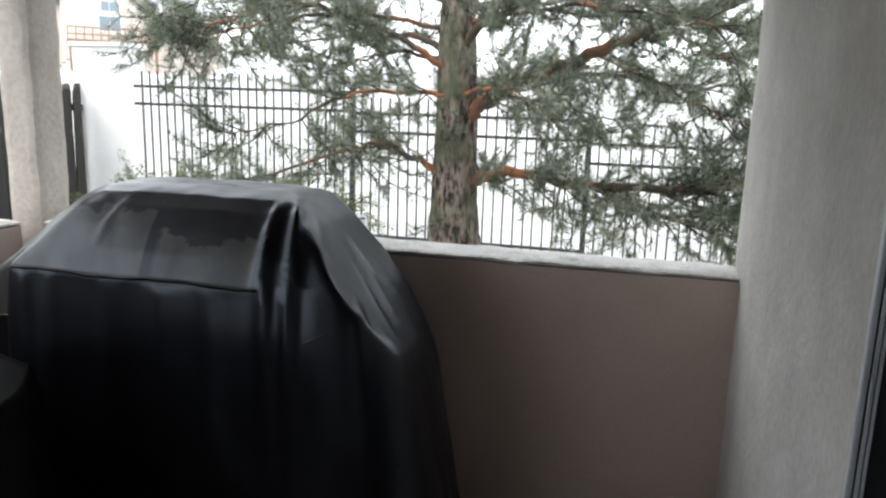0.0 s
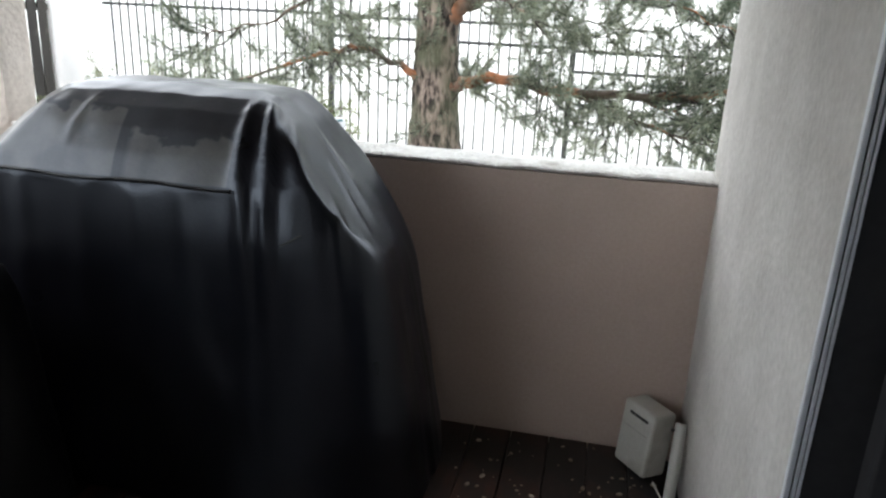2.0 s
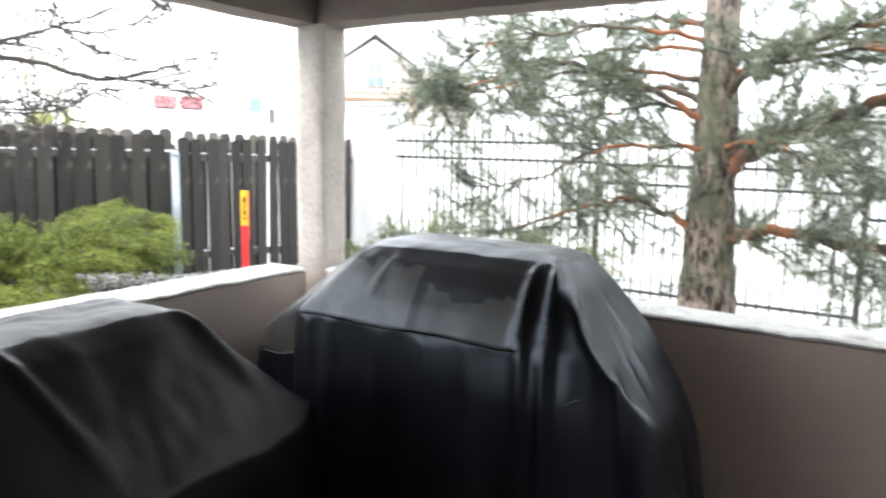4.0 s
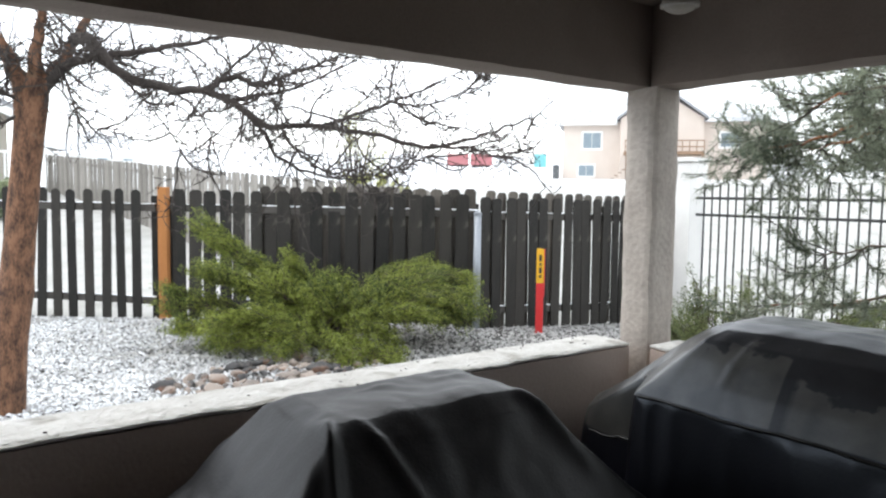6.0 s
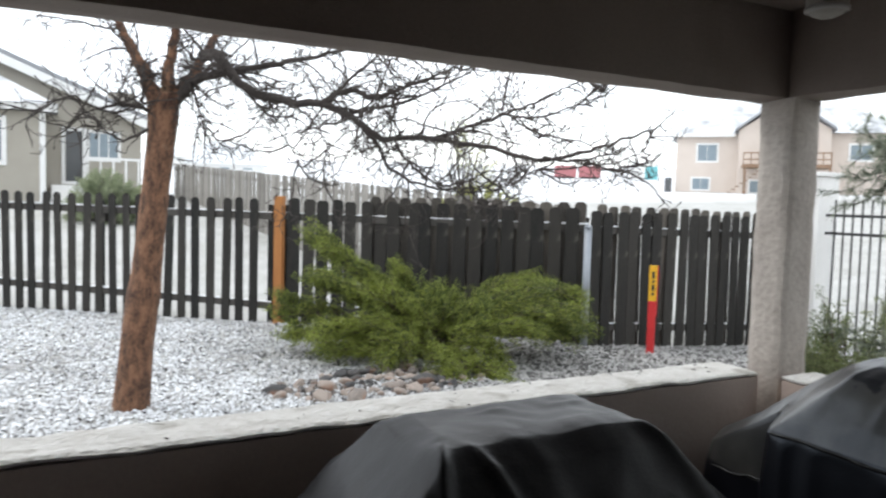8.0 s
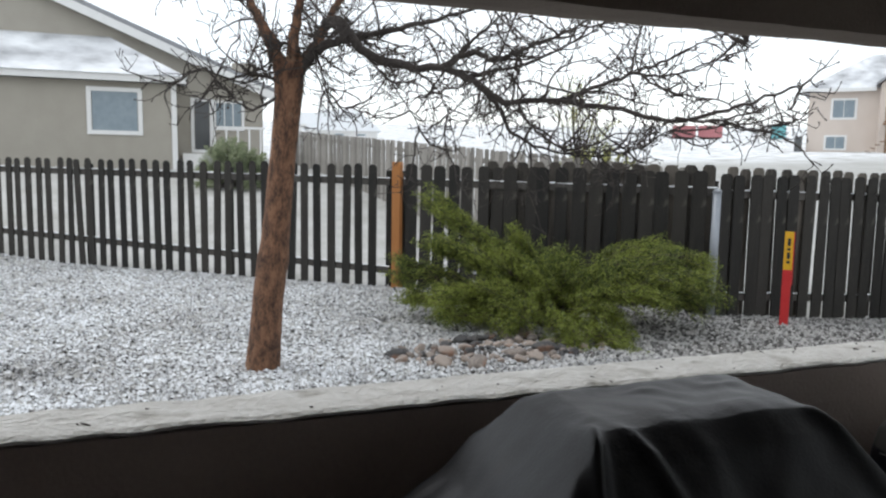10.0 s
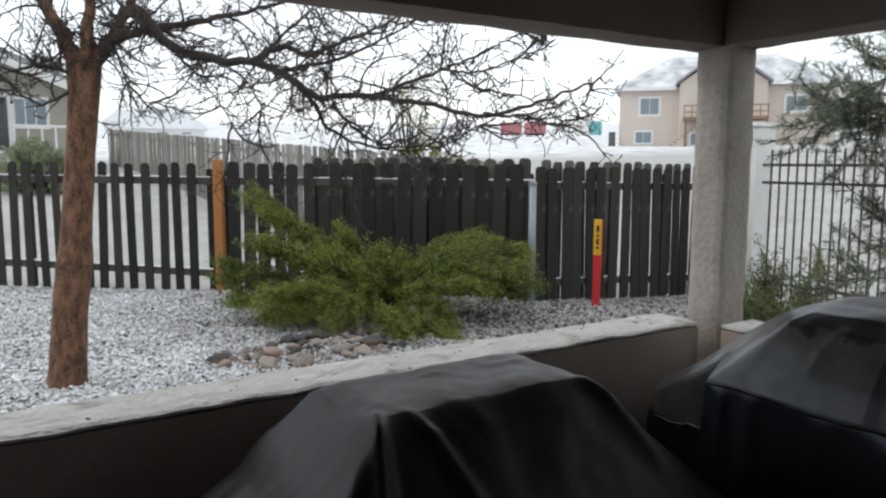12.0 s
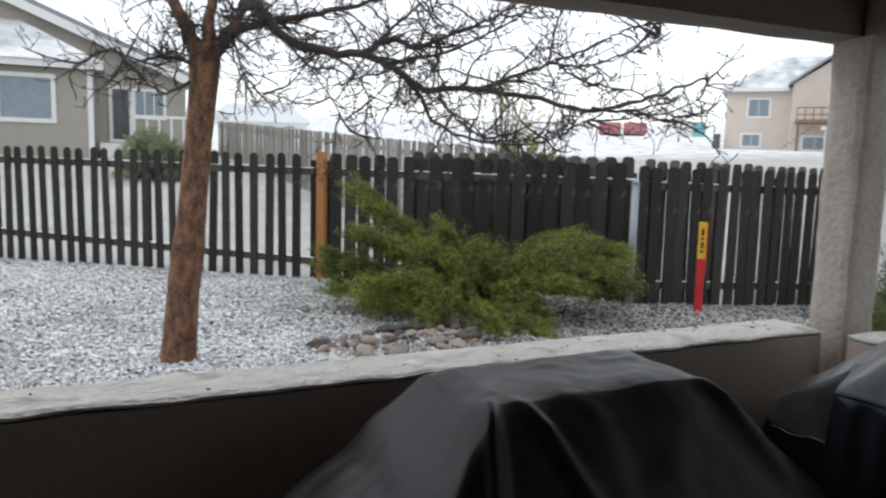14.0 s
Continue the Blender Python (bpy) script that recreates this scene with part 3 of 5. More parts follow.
def build_grill_by_wall():
    g = thing("covered_grill", "large barbecue grill under a black vinyl cover with faded panel", "grill", group="covered grills")
    def shelf_setback(u, v):
        # the side shelf is shallower than the grill body, so the cover steps back there
        k = min(max((-2.20 - u) / 0.07, 0), 1)
        return v + 0.15 * k * k * (3 - 2 * k) * min(max((-0.33 - v) / 0.27, 0), 1)

    u_prof = ((-2.64, -2.56, -2.42, -2.24, -2.12, -2.04, -1.97, -1.90, -1.65, -1.40, -1.33, -1.25, -1.13, -1.05, -0.98),
              (0.80, 0.865, 0.955, 1.095, 1.18, 1.215, 1.234, 1.240, 1.240, 1.230, 1.213, 1.145, 1.0, 0.90, 0.82))
    v_prof = ((-0.61, -0.60, -0.565, -0.525, -0.475, -0.42, -0.35, -0.28, -0.21, -0.14, -0.09), (0.96, 0.98, 1.055, 1.12, 1.175, 1.212, 1.238, 1.249, 1.251, 1.232, 1.02))
    surf, high = cover_surface(u_prof, v_prof, (-2.58, -0.985), (-0.60, -0.09), (0.17, 0.11, 0.05),
                               ((9, 0.004, 0.4), (23, 0.0012, 1.9)),
                               ((-1.37, -0.45, 0.12, -0.99, 0.014, 0.028, 0.3), (-1.31, -0.43, 0.28, -0.96, 0.012, 0.032, 0.3), (-1.25, -0.42, 0.42, -0.9, 0.012, 0.014, 0.3),
                                (-2.0, -0.42, -0.55, -0.84, 0.012, 0.006, 0.25), (-1.09, -0.52, 0.6, -0.8, 0.012, 0.016, 0.16),
                                (-1.88, -0.46, -0.35, -0.94, 0.008, 0.004, 0.2), (-1.72, -0.33, 0.97, 0.2, 0.014, 0.004, 0.16),
                                (-1.22, -0.30, 0.95, -0.3, 0.010, 0.006, 0.22), (-1.16, -0.38, 0.9, -0.45, 0.008, 0.006, 0.2)), 3.0, sag=0.006,
                               pleats=((-1.34, 0.024, 0.016, 4.0), (-1.27, 0.030, 0.016, 4.5), (-1.20, 0.006, 0.02, 3.5), (-1.52, 0.006, 0.025, 1.2), (-1.07, 0.014, 0.012, 3.5),
                                       (-1.85, 0.005, 0.03, 1.0), (-2.06, 0.006, 0.025, 1.4), (-1.68, 0.005, 0.02, 1.6), (-2.15, 0.010, 0.02, 0.8)),
                               lean=0.75, setback=shelf_setback)
    part("cover", surf, COVER, g, "black vinyl cover with hanging folds", True)
    front = [p for p in surf[0] if p[1] < -0.55 and -1.3 < p[0] < -1.1 and 0.8 < p[2] < 0.92]
    # Short pale sliver laid along the cover's front.
    scrap = []
    for k in range(4):
        u, h = -1.214 + 0.02 * k, 0.843 + 0.012 * k
        near = min(front, key=lambda p: (p[0] - u) ** 2 + (p[2] - h) ** 2)
        scrap.append((u, near[1] - 0.004, h))
    part("pale_sliver", tube(scrap, [0.0022, 0.003, 0.0026, 0.0018], 5), FADED, g, "short pale grey sliver on the cover")
    flap = [(-2.175 + 0.815 * k / 24, -0.618 - 0.003 * math.sin(k * 1.7), 0.985 + 0.004 * math.sin(k * 0.5)) for k in range(25)]
    part("seam_front", tube(flap, [0.0055] * 25, 5), SEAM, g, "black seam piping")
    shelf = [p for p in surf[0][1 + 56 * 320:] if -2.53 < p[0] < -2.25 and p[1] < -0.4]
    hem = []
    for k in range(7):
        u = -2.52 + 0.04 * k
        x, y, z = min(shelf, key=lambda p: (p[0] - u) ** 2 + (p[2] - 0.745 - 0.006 * k) ** 2)
        hem.append((x, y - 0.002, z))
    part("seam_shelf", tube(hem, [0.004] * 7, 5), SEAM, g)


def build_grill_by_long_wall():
    g = thing("covered_grill", "smaller barbecue grill under a dusty black vinyl cover", "grill", (0, 0, 0), 0, group="covered grills")
    u_prof = ((-2.16, -2.06, -1.90, -1.80, -1.72, -1.66, -1.40, -1.14, -1.08, -1.00, -0.88, -0.78),
              (0.70, 0.78, 0.87, 0.97, 1.06, 1.085, 1.09, 1.09, 1.06, 0.95, 0.82, 0.74))
    v_prof = ((1.86, 1.95, 2.05, 2.14, 2.20, 2.26, 2.44, 2.50, 2.56), (0.70, 0.80, 0.92, 1.03, 1.075, 1.095, 1.10, 1.06, 0.96))
    surf, high = cover_surface(u_prof, v_prof, (-2.14, -0.79), (1.88, 2.57), (0.10, 0.06, 0.10),
                               ((8, 0.012, 1.2), (19, 0.010, 0.2), (37, 0.004, 2.2)),
                               ((-1.69, 2.21, -0.35, -0.94, 0.014, 0.035, 0.34), (-1.62, 2.2, 0.45, -0.89, 0.014, 0.016, 0.34),
                                (-1.1, 2.2, 0.5, -0.86, 0.02, 0.02, 0.3), (-1.25, 2.38, 1, 0, 0.012, 0.006, 0.12), (-1.5, 2.39, 1, 0, 0.012, 0.006, 0.12)), 11.0, 7.0, 0.009)
    verts = [(-v, u, z) for u, v, z in surf[0]]
    part("cover", (verts, surf[1]), COVER_OLD, g, "dusty black vinyl cover with a peaked corner fold", True)
    n = len(verts)
    rim = verts[n - 320:]
    part("hem", tube([(x, y, z + 0.004) for x, y, z in rim + rim[:1]], [0.006] * 321, 5), SEAM, g, "stitched black bottom hem")


build_grill_by_wall()
build_grill_by_long_wall()


# ---- patio small things ----
def ring_profile(profile, n=32):
    verts, faces = [], []
    for r, z in profile:
        verts += [(r * math.cos(2 * math.pi * k / n), r * math.sin(2 * math.pi * k / n), z) for k in range(n)]
    for i in range(len(profile) - 1):
        for k in range(n):
            a, b = i * n + k, i * n + (k + 1) % n
            faces.append((a, b, b + n, a + n))
    return verts, faces


def build_lamp():
    lamp = thing("ceiling_lamp", "small round unlit porch lamp hanging from the brown ceiling", "ceiling lamp", (-2.31, -0.29, CEIL_Z - 0.001), -48)
    part("base", ring_profile([(0.0, 0), (0.075, 0), (0.076, -0.012), (0.06, -0.022), (0.0, -0.022)]), LAMP_RIM, lamp, smooth=True)
    part("housing", ring_profile([(0.055, -0.022), (0.062, -0.03), (0.064, -0.10), (0.061, -0.122), (0.050, -0.140), (0.030, -0.150), (0.0, -0.153)]), LAMP_DOME, lamp, "round grey housing", True)
    part("rim", ring_profile([(0.0615, -0.118), (0.0665, -0.122), (0.0655, -0.132), (0.056, -0.136)]), LAMP_RIM, lamp, "pale lower rim", True)
    part("lens", tube([(0.060, 0, -0.078), (0.0675, 0, -0.078)], [0.011, 0.009], 14), MARK_BLACK, lamp, "dark round lens")
    part("slot", block(0.060, 0.0665, -0.018, 0.018, -0.114, -0.106, 0.002), MARK_BLACK, lamp, "dark slot")


def build_wall_box():
    case = thing("plastic_box", "small weathered grey plastic box leaning in the corner", "box", (-0.133, -0.112, 0.0), -51)
    body = block(-0.075, 0.075, -0.05, 0.05, 0.0, 0.235, 0.012)
    bmesh.ops.rotate(body, verts=body.verts, cent=(0, 0.05, 0), matrix=Matrix.Rotation(radians(-5), 3, "X"))
    part("body", body, BOX_PLASTIC, case, smooth=False)
    slot = block(-0.035, 0.05, -0.0555, -0.045, 0.198, 0.205)
    bmesh.ops.rotate(slot, verts=slot.verts, cent=(0, 0.05, 0), matrix=Matrix.Rotation(radians(-5), 3, "X"))
    part("slot", slot, MARK_BLACK, case, "dark slot")
    lid = block(-0.06, 0.06, -0.0535, -0.05, 0.02, 0.15, 0.002)
    bmesh.ops.rotate(lid, verts=lid.verts, cent=(0, 0.05, 0), matrix=Matrix.Rotation(radians(-5), 3, "X"))
    part("lower_panel", lid, BOX_PLASTIC, case)
    pipe = thing("pipe_stub", "short off-white pipe leaning on the house wall", "pipe", (-0.045, -0.30, 0.0))
    part("pipe", tube([(0, 0, 0.0), (0.012, 0.06, 0.12), (0.02, 0.11, 0.235)], [0.019, 0.019, 0.019], 14), PIPE_WHITE, pipe, smooth=True)
    part("screw", tube([(0.0, 0.10, 0.215), (-0.01, 0.098, 0.215)], [0.005, 0.005], 8), MARK_BLACK, pipe)
    cable = thing("cable", "thin pale cable lying on the floor", "cable")
    part("wire", tube(smooth_line([(-0.09, -0.22, 0.02), (-0.07, -0.27, 0.006), (-0.05, -0.33, 0.006), (-0.06, -0.4, 0.006)]), [0.004] * 19, 6), PIPE_WHITE, cable, smooth=True)


def build_debris():
    rng = random.Random(4)
    bm = bmesh.new()
    for _ in range(115):
        x, y = rng.uniform(-0.75, -0.05), rng.uniform(-0.9, -0.04)
        m = Matrix.Translation((x, y, 0.004)) @ Euler((rng.uniform(-0.3, 0.3), rng.uniform(-0.3, 0.3), rng.uniform(0, 6.3))).to_matrix().to_4x4()
        s = rng.choice((0.003, 0.004, 0.006, 0.009))
        bmesh.ops.create_icosphere(bm, subdivisions=1, radius=s, matrix=m @ Matrix.Diagonal((1.4, 0.9, 0.4, 1)))
    tagged(mesh_object("floor_debris", bm, LEAF_DRY), "pale crumbs and leaf bits on the dark floor", "debris", kind="stuff")


def build_bag():
    bag = thing("plastic_bag", "crumpled white plastic bag with teal stripe on the wall", "bag", (-1.37, 0.10, 1.0), 20)
    bm = bmesh.new()
    bmesh.ops.create_icosphere(bm, subdivisions=4, radius=1, matrix=Matrix.Diagonal((0.085, 0.05, 0.055, 1)))
    for v in bm.verts:
        v.co.z = max(v.co.z + 0.05, 0.0)
        v.co += v.co.normalized() * 0.014 * noise.noise(v.co * 30)
        v.co.z = max(v.co.z, 0)
    part("bag", bm, BAG_WHITE, bag, smooth=True)
    part("stripe", tube([(-0.05 + 0.02 * k, -0.053 + 0.0006 * (k - 3) ** 2, 0.075 + 0.003 * k) for k in range(7)], [0.004] * 7, 5), BAG_TEAL, bag, "teal printed stripe")


def build_cap_bits():
    rng = random.Random(14)
    bm = bmesh.new()
    for _ in range(26):
        x, y = rng.uniform(-2.89, -2.71), rng.uniform(-3.2, -0.05)
        m = Matrix.Translation((x, y, 1.005)) @ Euler((rng.uniform(-0.2, 0.2), rng.uniform(-0.2, 0.2), rng.uniform(0, 6.3))).to_matrix().to_4x4()
        k = rng.choice((0.0025, 0.004, 0.005))
        bmesh.ops.create_icosphere(bm, subdivisions=1, radius=k, matrix=m @ Matrix.Diagonal((rng.uniform(1, 4), 0.7, 0.5, 1)))
    tagged(mesh_object("wall_debris", bm, TWIG), "dark twig and bud bits on the wall cap", "debris", kind="stuff")


build_cap_bits()
build_lamp()
build_wall_box()
build_debris()
build_bag()


# ---- wooden fences ----
def picket_mesh(w, h, t=0.018, round_top=True):
    bm = bmesh.new()
    pts = [(-w / 2, 0), (w / 2, 0), (w / 2, h - 0.035), (w / 2 - 0.028, h - 0.004), (w / 2 - 0.045, h), (-w / 2 + 0.045, h), (-w / 2 + 0.028, h - 0.004), (-w / 2, h - 0.035)]
    f = [bm.verts.new((x, -t / 2, z)) for x, z in pts]
    b = [bm.verts.new((x, t / 2, z)) for x, z in pts]
    bm.faces.new(f)
    bm.faces.new(list(reversed(b)))
    for i in range(len(pts)):
        j = (i + 1) % len(pts)
        bm.faces.new((f[j], f[i], b[i], b[j]))
    return bm


PICKET_DATA = {}


def picket(parent, mat, w, h, m):
    key = (mat.name, w, h)
    if key not in PICKET_DATA:
        ob = part("picket", picket_mesh(w, h), mat, parent)
        PICKET_DATA[key] = ob.data
    else:
        ob = new("picket", PICKET_DATA[key])
        ob.parent = parent
    ob.matrix_basis = m


def fence_run(label, a, b, top_a, top_b, pitch, w, mat, both_sides, seed, back_from=0.0, jitter=0.012):
    """A picket fence from a to b; pickets face the side on the right of the run."""
    rng = random.Random(seed)
    f = thing("picket_fence", label, "fence", (0, 0, 0))
    d = Vector((b[0] - a[0], b[1] - a[1], 0))
    length = d.length
    d.normalize()
    ang = math.atan2(d.y, d.x)
    n = Vector((d.y, -d.x, 0))
    count = int(length / pitch)
    h = round(max(top_a, top_b) - min(ground_height(*a[:2]), ground_height(*b[:2])), 1)
    for side in ((1, 0), (-1, 0.5)) if both_sides else ((1, 0),):
        for k in range(count):
            s = (k + 0.5 + side[1]) * pitch
            if side[0] < 0 and s < back_from * length:
                continue
            if s > length:
                continue
            p = Vector((a[0], a[1], 0)) + d * (s + rng.uniform(-jitter, jitter)) + n * side[0] * 0.03
            top = top_a + (top_b - top_a) * s / length + rng.uniform(-0.012, 0.012)
            if side[0] < 0:
                top += 0.035
            g = ground_height(p.x, p.y) + 0.01
            scale = (top - g) / h
            behind = side[0] < 0
            if behind:
                if rng.random() < 0.03:
                    continue
                top += 0.035
                scale = (top - g) / h
            picket(f, PICKET_BACK if behind else mat, w, h, Matrix.LocRotScale((p.x, p.y, g), Euler((rng.gauss(0, 0.008), rng.gauss(0, 0.012), ang)), (rng.uniform(0.9, 1.05), 1, scale)))
    for frac in (0.14, 0.86):
        za = ground_height(*a[:2]) + (top_a - ground_height(*a[:2])) * frac
        zb = ground_height(*b[:2]) + (top_b - ground_height(*b[:2])) * frac
        bm = block(0, length, -0.019, 0.019, -0.045, 0.045, 0.004)
        for v in bm.verts:
            v.co.z += za + (zb - za) * v.co.x / length
        rail = part("rail", bm, RAIL_WOOD if mat is PICKET else mat, f, "horizontal fence rail")
        rail.matrix_basis = pose(a[0], a[1], 0, 0, 0, math.degrees(ang))
        if mat is PICKET:
            cover, m = bmesh.new(), int(length / 0.09)
            rows = []
            for q in range(m + 1):
                x, z = length * q / m, za + (zb - za) * q / m + 0.045
                hump = max(0.001, 0.010 + 0.012 * noise.noise(Vector((x * 2.3, seed, frac * 9))))
                rows.append([cover.verts.new((x, y, z + u * hump)) for y, u in ((-0.020, 0), (-0.017, 0.8), (0, 1), (0.017, 0.8), (0.020, 0))])
            for r0, r1 in zip(rows, rows[1:]):
                for c in range(4):
                    cover.faces.new((r0[c], r1[c], r1[c + 1], r0[c + 1]))
            part("snow", cover, SNOW_AND_HAZE, rail, "thin snow lying on the rail", True)
    for s in np.arange(0, length + 0.1, 2.4):
        p = Vector((a[0], a[1], 0)) + d * float(s) - n * 0.075
        g = ground_height(p.x, p.y)
        post = part("post", block(-0.045, 0.045, -0.045, 0.045, -0.1, top_a + (top_b - top_a) * float(s) / length - g - 0.08, 0.004), mat, f)
        post.matrix_basis = pose(p.x, p.y, g, 0, 0, math.degrees(ang))
    return f


fence_run("dark-stained picket fence with open gaps behind the gravel yard", (-17.2, -9.6), (-9.90, -0.05), 1.64, 1.62, 0.195, 0.105, PICKET, False, 1)
fence_run("dark-stained shadowbox fence behind the juniper", (-9.78, 0.10), (-7.42, 2.95), 1.62, 1.60, 0.190, 0.148, PICKET, True, 2, 0.3, jitter=0.018)
fence_run("dark-stained shadowbox fence running to the white pillar", (-7.44, 2.96), (-7.62, 6.28), 1.58, 1.54, 0.205, 0.156, PICKET, True, 3, jitter=0.026)
fence_run("weathered grey fence of the neighbouring yard", (-31.0, 1.7), (-7.75, 3.05), 2.85, 1.62, 0.20, 0.15, PICKET_OLD, False, 5)


def build_fence_posts():
    p = thing("orange_fence_post", "new orange cedar post in the dark picket fence", "post", (-9.80, 0.02, ground_height(-9.8, 0)), 50)
    part("post", block(-0.055, 0.055, -0.05, 0.05, -0.1, 1.60, 0.006), ORANGE_POST, p)
    s = thing("steel_fence_post", "grey galvanized steel post at the fence corner", "post", (-7.39, 2.92, ground_height(-7.4, 2.9)))
    part("post", tube([(0, 0, -0.1), (0.0, 0, 1.36)], [0.045, 0.045], 16), STEEL_POST, s, smooth=True)
    part("cap", tube([(0, 0, 1.355), (0, 0, 1.38), (0, 0, 1.40)], [0.05, 0.05, 0.02], 16), STEEL_POST, s)


def build_marker():
    m = thing("utility_marker", "red and yellow plastic utility marker post by the fence", "marker post", (-6.99, 3.56, ground_height(-7, 3.56) + 0.045), 40)
    low = part("red_stake", block(-0.043, 0.043, -0.012, 0.012, -0.2, 0.56, 0.004), MARK_RED, m, "red lower stake")
    top = part("yellow_panel", block(-0.044, 0.044, -0.013, 0.013, 0.561, 0.97, 0.004), MARK_YELLOW, m, "yellow upper panel with dark lettering bars")
    part("edge_strip", block(0.045, 0.054, -0.012, 0.012, 0.4, 0.965, 0.002), MARK_RED, m)
    for z0, z1 in ((0.63, 0.66), (0.68, 0.75), (0.77, 0.80), (0.82, 0.90)):
        part("print_bar", block(-0.012, 0.018, -0.0155, -0.0125, z0, z1), MARK_BLACK, top)


build_fence_posts()
build_marker()


# ---- iron fence and pillar ----
def build_iron_fence():
    f = thing("iron_fence", "black iron picket fence stepping down the slope", "fence", (0, 6.4, 0))
    posts = (-6.87, -3.74, -0.80, 2.12, 5.0)
    tops = (1.60, 1.35, 1.09, 0.83)
    bar = None
    for i, top in enumerate(tops):
        x0, x1 = posts[i], posts[i + 1]
        for z in (top, top - 0.23, top - 1.55):
            part("rail", block(x0, x1, -0.018, 0.018, z - 0.018, z + 0.018, 0.003), IRON, f)
        n = int((x1 - x0) / 0.125)
        for k in range(1, n + 1):
            if bar is None:
                ob = part("picket", block(-0.009, 0.009, -0.009, 0.009, -1.75, 0.20), IRON, f)
                bar = ob.data
            else:
                ob = new("picket", bar)
                ob.parent = f
            ob.matrix_basis = pose(x0 + (x1 - x0) * k / (n + 1), 0.0, top, random.uniform(-0.3, 0.3), random.uniform(-0.4, 0.4), 0)
    for x, z in zip(posts[1:], (1.66, 1.42, 1.15, 0.9)):
        post = part("post", block(-0.032, 0.032, -0.032, 0.032, -2.1, 0.0, 0.003), IRON, f, "thicker iron post")
        post.location = (x, 0, z)
    p = thing("stucco_pillar", "white stucco pillar at the end of the iron fence", "pillar", (-7.33, 6.5, -0.4))
    part("shaft", rough_block(-0.42, 0.42, -0.2, 0.2, 0.0, 2.50, 0.14, 0.006), PILLAR, p)
    part("cap", block(-0.45, 0.45, -0.23, 0.23, 2.501, 2.56, 0.01), PILLAR, p)


build_iron_fence()


# ---- gravel and rocks ----
def pebbles(count, place, sizes, seed):
    rng = np.random.default_rng(seed)
    base = np.array([(1, 0, 0), (-1, 0, 0), (0, 1, 0), (0, -1, 0), (0, 0, 1), (0, 0, -1)], float)
    tri = np.array([(0, 2, 4), (2, 1, 4), (1, 3, 4), (3, 0, 4), (2, 0, 5), (1, 2, 5), (3, 1, 5), (0, 3, 5)])
    xyz = place(rng, count)
    n = len(xyz)
    s = rng.uniform(*sizes, (n, 1, 1)) * rng.uniform(0.6, 1.25, (n, 1, 3)) * np.array([1, 1, 0.85])
    v = (base[None] + rng.uniform(-0.38, 0.38, (n, 6, 3))) * s
    a = rng.uniform(0, 2 * np.pi, n)
    c, q = np.cos(a)[:, None], np.sin(a)[:, None]
    v = np.stack([v[..., 0] * c - v[..., 1] * q, v[..., 0] * q + v[..., 1] * c, v[..., 2]], -1) + xyz[:, None]
    f = tri[None] + 6 * np.arange(n)[:, None, None]
    return v.reshape(-1, 3), f.reshape(-1, 3)


def gravel_places(rng, count):
    out = []
    while len(out) < count:
        d = 2.05 + 11.5 * rng.random() ** 1.35
        a = rng.uniform(radians(80), radians(205))
        x, y = -0.8 + d * math.cos(a) * 1.15, -2.4 + d * math.sin(a)
        if x > -2.95 or y > 6.2 or y < -8:
            continue
        if y < 0.3 and (y + 0.05) * 7.3 - (x + 9.9) * 9.55 > 0.4:
            continue
        if 0 < y < 2.9 and (y - 0.1) * 2.28 - (x + 9.78) * 2.76 > 0.2:
            continue
        if y > 2.9 and x < -7.55:
            continue
        out.append((x, y, ground_height(x, y) + 0.02 * noise.noise(Vector((x * 0.6, y * 0.6, 0))) + 0.004 + rng.uniform(-0.006, 0.012)))
    return np.array(out)


tagged(mesh_object("gravel", pebbles(95000, gravel_places, (0.012, 0.025), 8), PEBBLE), "grey and white landscaping gravel dusted with snow", "gravel", kind="stuff")


def build_rocks():
    rng = random.Random(21)
    placed = []
    tries = 0
    while len(placed) < 135 and tries < 9000:
        tries += 1
        u, w = rng.uniform(-1, 1), rng.uniform(-1, 1)
        if u * u + w * w > rng.uniform(0.55, 1.1):
            continue
        x, y = -6.50 + 0.46 * w - 0.02 * u, 0.05 + 1.0 * u
        r = rng.choice((0.03, 0.036, 0.042, 0.05, 0.06, 0.08))
        if any(math.hypot(x - q[0], y - q[1]) < (r + q[2]) * 0.7 for q in placed):
            continue
        placed.append((x, y, r))
        bm = bmesh.new()
        bmesh.ops.create_icosphere(bm, subdivisions=3, radius=1)
        off = Vector((rng.uniform(0, 90), rng.uniform(0, 90), 0))
        sx, sy, sz = rng.uniform(0.9, 1.5), rng.uniform(0.7, 1.05), rng.uniform(0.45, 0.8)
        cuts = [(rand_dir(rng), rng.uniform(0.62, 0.9)) for _ in range(9)]
        for v in bm.verts:
            for d, reach in cuts:
                over = v.co.dot(d) - reach
                if over > 0:
                    v.co -= d * over * 0.97
            k = 1 + 0.22 * noise.noise(v.co * 1.1 + off) + 0.05 * noise.noise(v.co * 5 + off)
            v.co = Vector((v.co.x * sx, v.co.y * sy, v.co.z * sz)) * k * r
        ob = mesh_object("river_rock", bm, ROCK, True)
        ob.matrix_basis = pose(x, y, ground_height(x, y) + 0.02 * noise.noise(Vector((x * 0.6, y * 0.6, 0))) + r * sz * 0.7, rng.uniform(-25, 25), rng.uniform(-25, 25), rng.uniform(0, 360))
        tagged(ob, "rounded brown and grey river rock on the gravel", "rock", "river rocks")


build_rocks()


